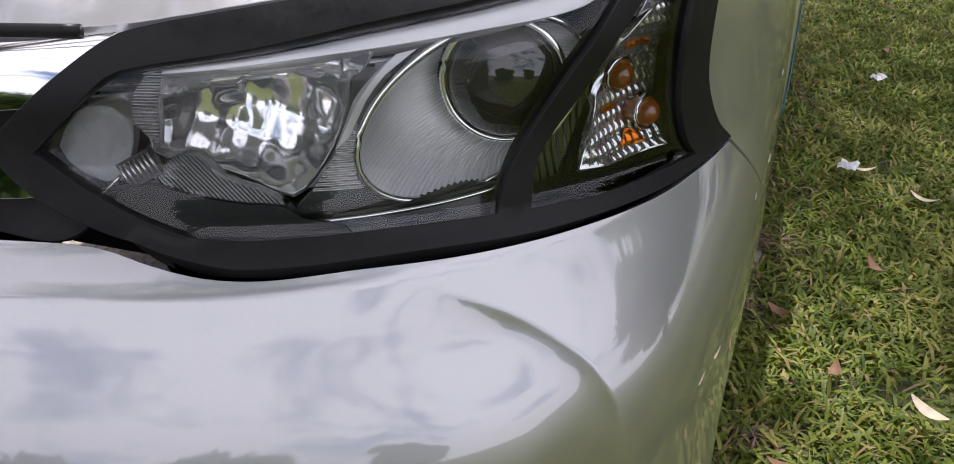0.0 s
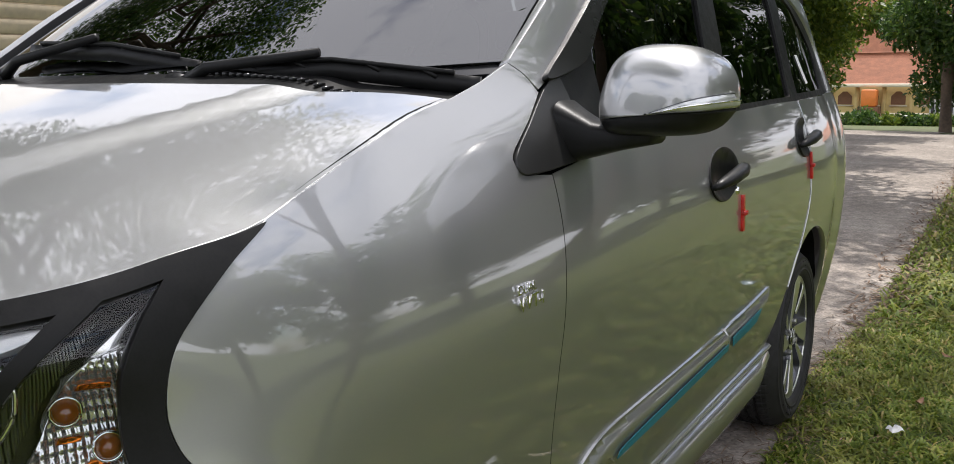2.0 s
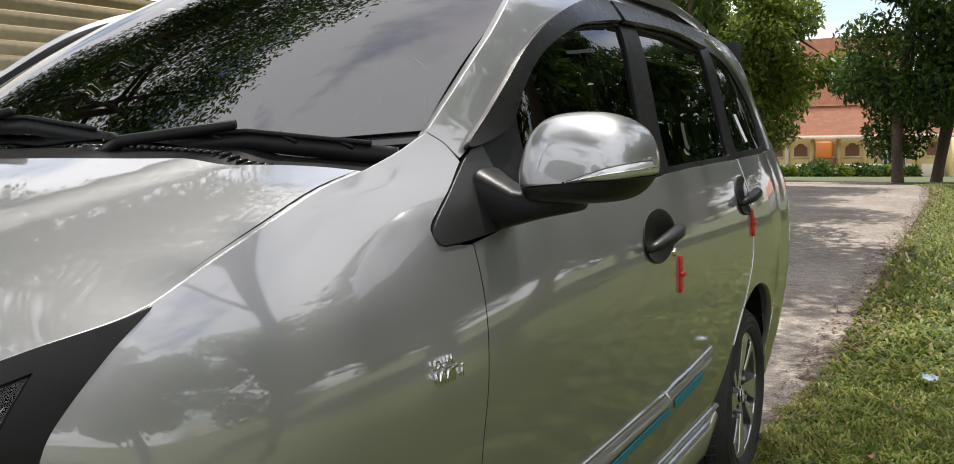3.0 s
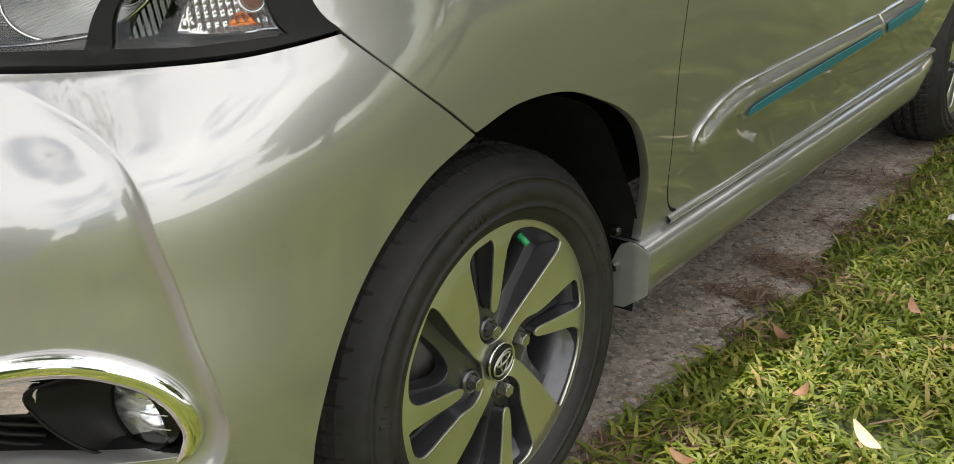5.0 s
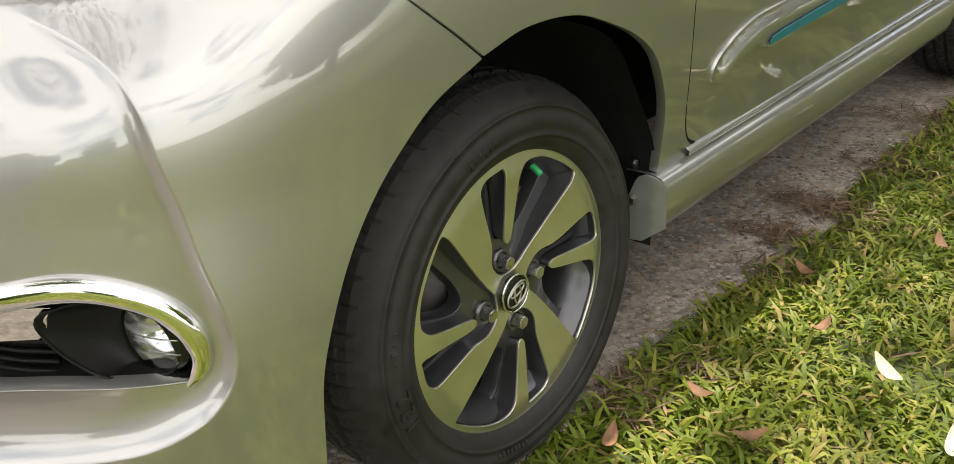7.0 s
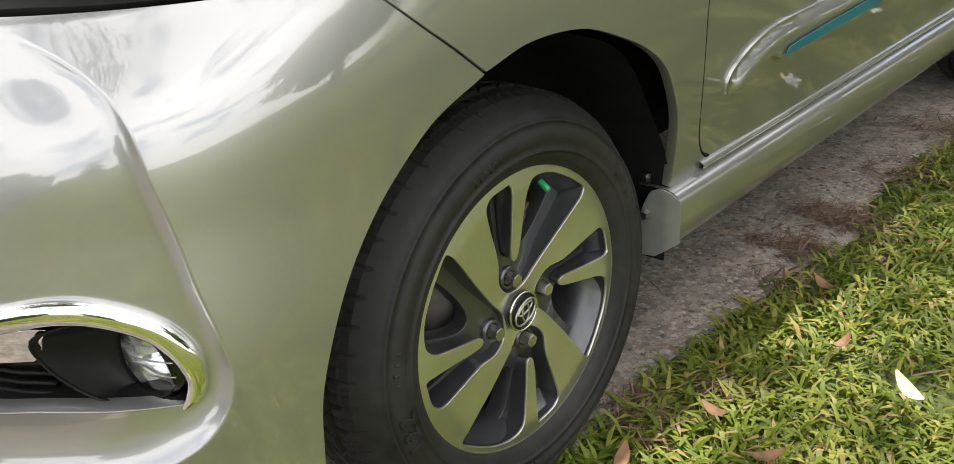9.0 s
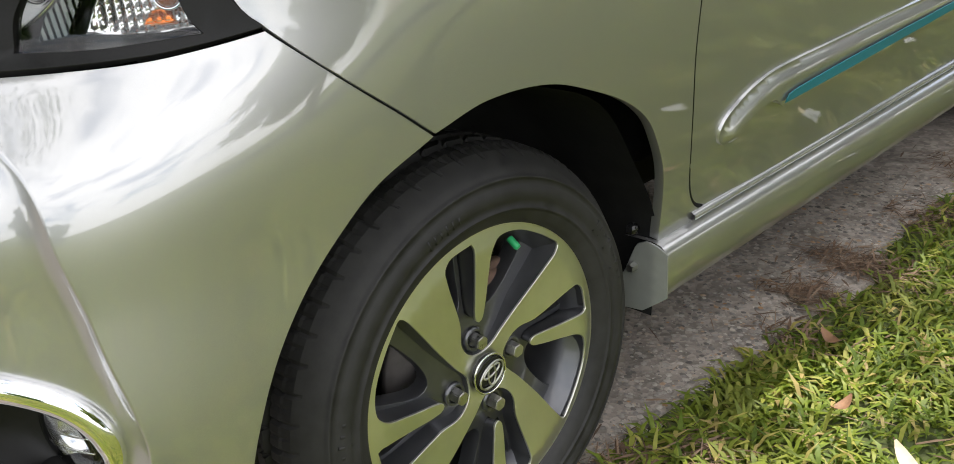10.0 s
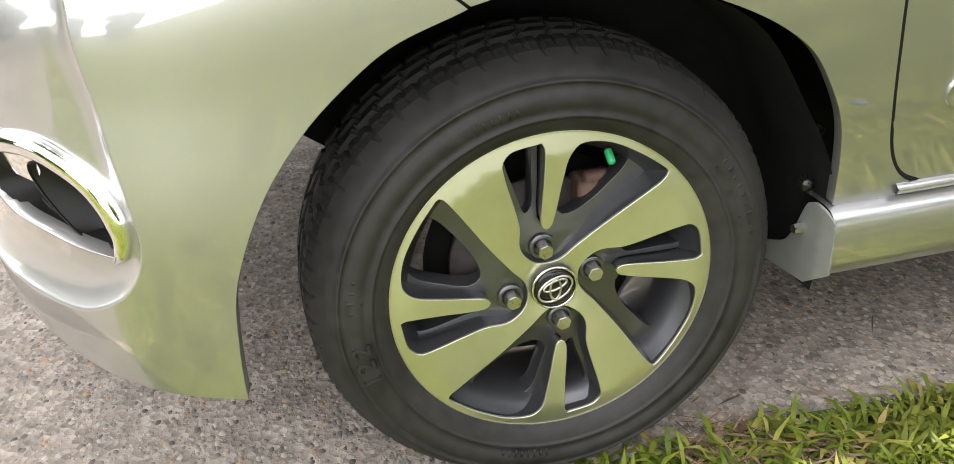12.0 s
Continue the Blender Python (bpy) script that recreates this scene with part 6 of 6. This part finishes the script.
def make_tree(name, label, where, height, crown_z, radius, leaves, leaf_size, mat, seed, trunk_r=.18, lean=(0, 0), flat=.8):
    g = np.random.default_rng(seed)
    base = np.array(where, float)
    tree = empty(name, label, "tree")
    tree.location = base
    top = np.array((lean[0], lean[1], height))
    verts, faces = [], []

    def limb(p0, p1, r0, r1, bend):
        path = [p0 * (1 - t) + p1 * t + bend * math.sin(math.pi * t) for t in np.linspace(0, 1, 7)]
        ob_v, s = [], len(verts)
        for i, p in enumerate(path):
            d = path[min(i + 1, 6)] - path[max(i - 1, 0)]
            d = d / np.linalg.norm(d)
            s1 = np.cross(d, (0.3, 1, .1))
            s1 /= np.linalg.norm(s1)
            s2 = np.cross(d, s1)
            r = (r0 + (r1 - r0) * i / 6) * (1 + .12 * math.sin(i * 2.3 + seed))
            ob_v += [p + r * (math.cos(a) * s1 + math.sin(a) * s2) for a in np.linspace(0, 2 * math.pi, 9)[:-1]]
        verts.extend(ob_v)
        for i in range(6):
            for k in range(8):
                faces.append((s + i * 8 + k, s + i * 8 + (k + 1) % 8, s + (i + 1) * 8 + (k + 1) % 8, s + (i + 1) * 8 + k))

    fork = top * .62
    limb(np.zeros(3) - (0, 0, .15), fork, trunk_r * 1.15, trunk_r * .7, g.normal(0, .12, 3) * (1, 1, 0))
    limb(fork, top * .96, trunk_r * .7, trunk_r * .15, g.normal(0, .15, 3))
    centre = np.array((lean[0], lean[1], crown_z))
    clumps = []
    for i in range(26):
        w = g.normal(0, 1, 3)
        w /= np.linalg.norm(w)
        p = centre + w * radius * (.45 + .5 * g.random()) * np.array((1, 1, flat))
        clumps.append((p, radius * (.22 + .2 * g.random())))
        if i < 11:
            start = top * (.45 + .4 * g.random())
            limb(start, p, trunk_r * .35, trunk_r * .06, g.normal(0, .18, 3))
    part("trunk", (verts, faces), BARK, tree, "brown trunk and limbs")
    n = leaves
    pick = g.integers(0, len(clumps), n)
    cen = np.array([c[0] for c in clumps])[pick]
    rad = np.array([c[1] for c in clumps])[pick]
    w = g.normal(0, 1, (n, 3))
    w /= np.linalg.norm(w, axis=1)[:, None]
    p = cen + w * (rad * g.random(n) ** .45)[:, None] * np.array((1.15, 1.15, .8))
    d = g.normal(0, 1, (n, 3)) + (0, 0, -.5)
    d /= np.linalg.norm(d, axis=1)[:, None]
    s = np.cross(d, g.normal(0, 1, (n, 3)))
    s /= np.linalg.norm(s, axis=1)[:, None]
    up = np.cross(d, s)
    ln = (leaf_size * (.6 + .8 * g.random(n)))[:, None]
    wd = ln * .22
    v = np.stack([p, p + d * ln * .5 + s * wd + up * wd * .3, p + d * ln, p + d * ln * .5 - s * wd + up * wd * .3], 1).reshape(-1, 3)
    tris = (np.arange(n)[:, None, None] * 4 + np.array([(0, 1, 2), (0, 2, 3)])).reshape(-1)
    me = bpy.data.meshes.new("crown")
    me.vertices.add(len(v))
    me.vertices.foreach_set("co", v.ravel())
    me.loops.add(len(tris))
    me.loops.foreach_set("vertex_index", tris)
    me.polygons.add(len(tris) // 3)
    me.polygons.foreach_set("loop_start", np.arange(0, len(tris), 3))
    me.update(calc_edges=True)
    me.materials.append(mat)
    crown = tagged(new("crown", me), "uneven leafy crown")
    crown.parent = tree
    return tree


make_tree("shade_tree", "tall leafy tree on the far side of the lane", (-9.6, 3.0, GROUND), 9.0, 6.4, 3.4, 60000, .11, LEAF_A, 11, .22, (2.3, -.2), .8)
make_tree("shade_tree", "slim leafy tree on the far side of the lane", (-8.6, -1.2, GROUND), 8.6, 6.6, 2.4, 18000, .11, LEAF_A, 25, .16, (1.2, .4), .8)
# unseen, added to throw shade on the verge beside the car
make_tree("shade_tree", "unseen tree added to shade the verge", (4.6, 8.2, GROUND), 8.6, 7.2, 2.8, 9000, .12, LEAF_A, 22, .16, (-3.9, -1.0), .5)
make_tree("garden_tree", "dark leafy tree standing on the grass", (6.6, 13.0, GROUND), 8.0, 4.6, 3.0, 16000, .26, LEAF_A, 31, .18, (.0, .0), 1.15)
# sparse unseen crown, added for dapples on the near grass
make_tree("shade_tree", "unseen thin tree added to dapple the grass", (5.4, 4.4, GROUND), 8.4, 7.2, 2.6, 1000, .20, LEAF_A, 33, .13, (-4.0, .6), .5)
make_tree("shade_tree", "tall leafy tree along the lane", (-7.5, 17, GROUND), 8.5, 6.8, 3.0, 34000, .19, LEAF_A, 23, .2, (4.0, .3), .6)
make_tree("shade_tree", "tall leafy tree near the bend", (-8.0, 22.5, GROUND), 8.5, 7.2, 2.8, 30000, .20, LEAF_B, 24, .2, (4.0, .3), .6)
make_tree("shade_tree", "tall leafy tree beyond the car", (-7.2, 10.5, GROUND), 8.0, 5.6, 3.2, 36000, .19, LEAF_A, 12, .20, (4.2, .3), .85)
make_tree("broad_tree", "broad yellow-green tree beside the far lane", (-6.7, 34, float(fall(0, 34))), 7.6, 4.6, 3.2, 36000, .22, LEAF_B, 13, .2, (.2, .1), .95)
make_tree("broad_tree", "light green tree behind the parked car", (-8.2, 28, float(fall(0, 28))), 8.0, 5.2, 3.0, 30000, .20, LEAF_B, 14, .2, (-.5, 0), .9)
make_tree("verge_tree", "dark leafy tree with a slim trunk on the verge", (-1.45, 29, float(fall(0, 29))), 8.0, 4.2, 2.5, 36000, .17, LEAF_A, 15, .16, (.5, .4), 1.3)
make_tree("verge_tree", "dark leafy tree leaning over the verge", (-.55, 31, float(fall(0, 31))), 8.5, 4.6, 2.8, 36000, .18, LEAF_A, 16, .17, (1.6, .4), 1.35)
make_tree("verge_tree", "leafy tree overhanging the lane", (1.6, 24, float(fall(0, 24))), 8.0, 5.6, 2.6, 26000, .16, LEAF_A, 17, .17, (.2, .0), 1.0)
make_tree("garden_tree", "leafy tree standing behind the verge", (10.0, 3.0, GROUND), 7.5, 4.0, 3.2, 18000, .28, LEAF_B, 18, .2, (.0, .0), 1.1)
make_tree("garden_tree", "tall dense tree standing along the verge", (6.2, 20.0, GROUND), 10.0, 5.4, 3.6, 22000, .30, LEAF_A, 41, .2, (.0, .0), 1.35)
make_tree("garden_tree", "tall dark tree standing along the verge", (10.5, 28.0, float(fall(0, 28))), 11.0, 6.0, 4.2, 20000, .36, LEAF_A, 42, .22, (.0, .0), 1.3)
make_tree("garden_tree", "leafy tree standing across the grass", (11.0, 10.0, GROUND), 8.5, 4.6, 3.5, 18000, .28, LEAF_B, 19, .2, (.0, .0), 1.1)
make_tree("garden_tree", "broad leafy tree standing across the grass", (11, 17.0, GROUND), 8.5, 4.6, 3.5, 18000, .28, LEAF_B, 26, .2, (.0, .0), 1.1)
# unseen tree, added so that its crown shades the lane ahead
make_tree("shade_tree", "unseen tree added to shade the lane before the car", (-7.6, -6.2, GROUND), 9.4, 8.2, 3.3, 24000, .14, LEAF_A, 27, .18, (6.6, 2.6), .45)
# unseen bushes, added to darken the horizon mirrored in the bumper
make_tree("garden_tree", "unseen low tree in front, added for bumper reflections", (-3.0, -9.5, GROUND), 2.67, 1.22, 1.72, 9000, .30, LEAF_A, 28, .12, (.0, .0), .9)
make_tree("garden_tree", "unseen low tree before the car, added for bumper reflections", (1.8, -11.5, GROUND), 2.90, 1.33, 1.91, 10000, .30, LEAF_A, 20, .12, (.0, .0), .9)
make_tree("garden_tree", "unseen low tree beyond the grass, added for bumper reflections", (9.5, -12.0, GROUND), 3.2, 1.5, 2.1, 12000, .24, LEAF_A, 32, .12, (.0, .0), .9)
make_tree("garden_tree", "unseen tree far in front, added for bumper reflections", (-7.0, -13.0, GROUND), 3.19, 1.51, 2.05, 8000, .30, LEAF_A, 21, .14, (.0, .0), .9)


def make_shrub(where, r, mat, seed):
    g = np.random.default_rng(seed)
    n = 900
    w = g.normal(0, 1, (n, 3))
    w /= np.linalg.norm(w, axis=1)[:, None]
    lob = 1 + .35 * np.sin(w[:, 0] * 5 + seed) * np.cos(w[:, 1] * 4)
    p = w * (r * lob * g.random(n) ** .4)[:, None]
    p[:, 2] = np.abs(p[:, 2]) * 1.0
    d = g.normal(0, 1, (n, 3)) + (0, 0, .6)
    d /= np.linalg.norm(d, axis=1)[:, None]
    s = np.cross(d, g.normal(0, 1, (n, 3)))
    s /= np.linalg.norm(s, axis=1)[:, None]
    ln = .16 + .14 * g.random(n)[:, None]
    v = np.stack([p, p + d * ln * .5 + s * ln * .25, p + d * ln, p + d * ln * .5 - s * ln * .25], 1).reshape(-1, 3)
    k = np.arange(n)[:, None] * 4
    ob = tagged(part("shrub", (v, (k + (0, 1, 2, 3)).tolist()), mat, smooth=False), "leafy garden shrub in front of the house wall", "shrub", "garden shrubs")
    ob.location = where


for i, (sx, r) in enumerate(((-10.6, .7), (-9.6, .55), (-8.4, .8), (-7.7, .9), (-6.5, .6), (-5.6, .7), (-4.6, .55), (-3.8, .7), (-2.9, .5))):
    make_shrub((sx, 57.5 + .4 * (i % 3), float(fall(0, 57.5))), r, LEAF_B if i % 3 == 1 else LEAF_A, 30 + i)

# ---------------------------------------------------------------- house at the end of the lane
HG = float(fall(0, 60))
YELLOW = worn("yellow_render", (.72, .56, .24), .8, spread=.1, scale=6)
CREAM = worn("cream_render", (.74, .68, .52), .8, spread=.1, scale=6)
TILE = worn("clay_tiles", (.43, .18, .10), .7, spread=.3, scale=20, bump=.4)
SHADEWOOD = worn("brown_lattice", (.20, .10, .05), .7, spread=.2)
house = empty("house", "yellow house with a steep orange tiled roof", "house")
HX0, HX1, WT = -13.2, -1.0, HG + 2.55
part("wall", block((HX0, 60, HG - .3), (HX1, 68, WT)), YELLOW, house, "yellow rendered wall")
part("plinth", block((HX0 - .04, 59.94, HG - .3), (HX1 + .04, 60.0, HG + .75)), CREAM, house, "cream plinth")


def roof_slope(x0, x1, ya, za, yb, zb, inset, n):
    rows = []
    for i in range(n + 1):
        t = i / n
        for step in ((0, .05) if i < n else (0,)):
            q = t + (1 / n if step else 0) * .98
            rows.append([(x0 + inset * q + (x1 - x0 - 2 * inset * q) * s, ya + (yb - ya) * q, za + (zb - za) * q + (0 if step else .05)) for s in np.linspace(0, 1, 30)])
    return grid_loft(rows)


lower = part("lower_roof", roof_slope(HX0 - .7, HX1 + .7, 59.2, WT - .12, 62.2, WT + 1.75, 2.3, 14), TILE, house, "orange clay tile roof")
part("upper_roof", roof_slope(-11.2, -3.0, 61.9, WT + 1.75, 64.5, WT + 6.2, 1.0, 22), TILE, house, "steep orange upper roof")
part("gable", grid_loft([[(-11.2, 62.0, WT + 1.7), (-3.0, 62.0, WT + 1.7)], [(-10.2, 64.6, WT + 6.1), (-4.0, 64.6, WT + 6.1)], [(-11.2, 67.5, WT + 1.7), (-3.0, 67.5, WT + 1.7)]]), TILE, house)
part("eaves_board", block((HX0 - .7, 59.12, WT - .26), (HX1 + .7, 59.24, WT - .06)), CREAM, house)
tube("roof_ridge", [(-6.2, 62.1, WT + 1.8), (-4.9, 61.0, WT + 2.5), (-3.9, 62.3, WT + 3.1)], .12, CREAM, house, sides=8)
for k in range(8):
    x = HX0 + .9 + k * 1.5
    win = part("window", grid_loft([[(x - .40, 59.93, HG + 1.25), (x + .40, 59.93, HG + 1.25)], [(x - .40, 59.93, HG + 1.75), (x + .40, 59.93, HG + 1.75)], [(x - .12, 59.93, HG + 2.02), (x + .12, 59.93, HG + 2.02)]]), SHADEWOOD, house, "pointed lattice window")
    part("window_frame", block((x - .48, 59.90, HG + 1.14), (x + .48, 59.97, HG + 1.22)), CREAM, win)
for k in range(9):
    part("column", block((HX0 + k * 1.5 - .02, 59.86, HG - .2), (HX0 + k * 1.5 + .22, 60.0, WT)), CREAM if k < 3 else YELLOW, house)
porch = part("porch_screen", block((-4.6, 59.84, HG + .15), (-3.3, 59.95, HG + 1.55)), WHITE, house, "white screen with tall openings")
for k in range(5):
    part("porch_opening", block((-4.5 + k * .25, 59.80, HG + .2), (-4.36 + k * .25, 59.86, HG + 1.35)), GLOSSBLACK, porch)
tank = tagged(part("water_tank", block((-8.2, 58.6, HG + 1.15), (-7.35, 59.5, HG + 2.15), .08), worn("orange_plastic", (.75, .22, .04), .5)), "orange water tank on a stand by the house", "water tank")
stand = tagged(part("tank_stand", block((-8.35, 58.5, HG - .1), (-7.2, 59.6, HG + 1.14), .02), SHADEWOOD), "dark stand below the water tank", "stand")
white_house = empty("white_building", "white building behind the verge trees", "building")
part("wall", block((.6, 44, -1.6), (9.0, 50, 1.2)), WHITE, white_house)
part("roof", grid_loft([[(.2, 43.6, 1.2), (9.4, 43.6, 1.2)], [(.2, 47, 3.0), (9.4, 47, 3.0)], [(.2, 50.4, 1.2), (9.4, 50.4, 1.2)]]), TILE, white_house)

# boarded house on the other side of the lane
PLANK = worn("pale_boards", (.62, .52, .38), .75, spread=.2, scale=10, bump=.3)
cabin = empty("boarded_house", "pale boarded house across the lane", "house")
part("wall", block((-13.6, 3.0, GROUND - .2), (-10.5, 12.0, 3.4)), PLANK, cabin)
for k in range(17):
    part("board", block((-10.5, 3.0, .1 + k * .195), (-10.47, 12.0, .28 + k * .195), .006, 1), PLANK, cabin)
part("roof", grid_loft([[(-9.9, 2.4, 3.3), (-9.9, 12.6, 3.3)], [(-12.0, 2.4, 4.8), (-12.0, 12.6, 4.8)], [(-14.2, 2.4, 3.3), (-14.2, 12.6, 3.3)]]), worn("zinc_roof", (.45, .44, .42), .5, .6), cabin)
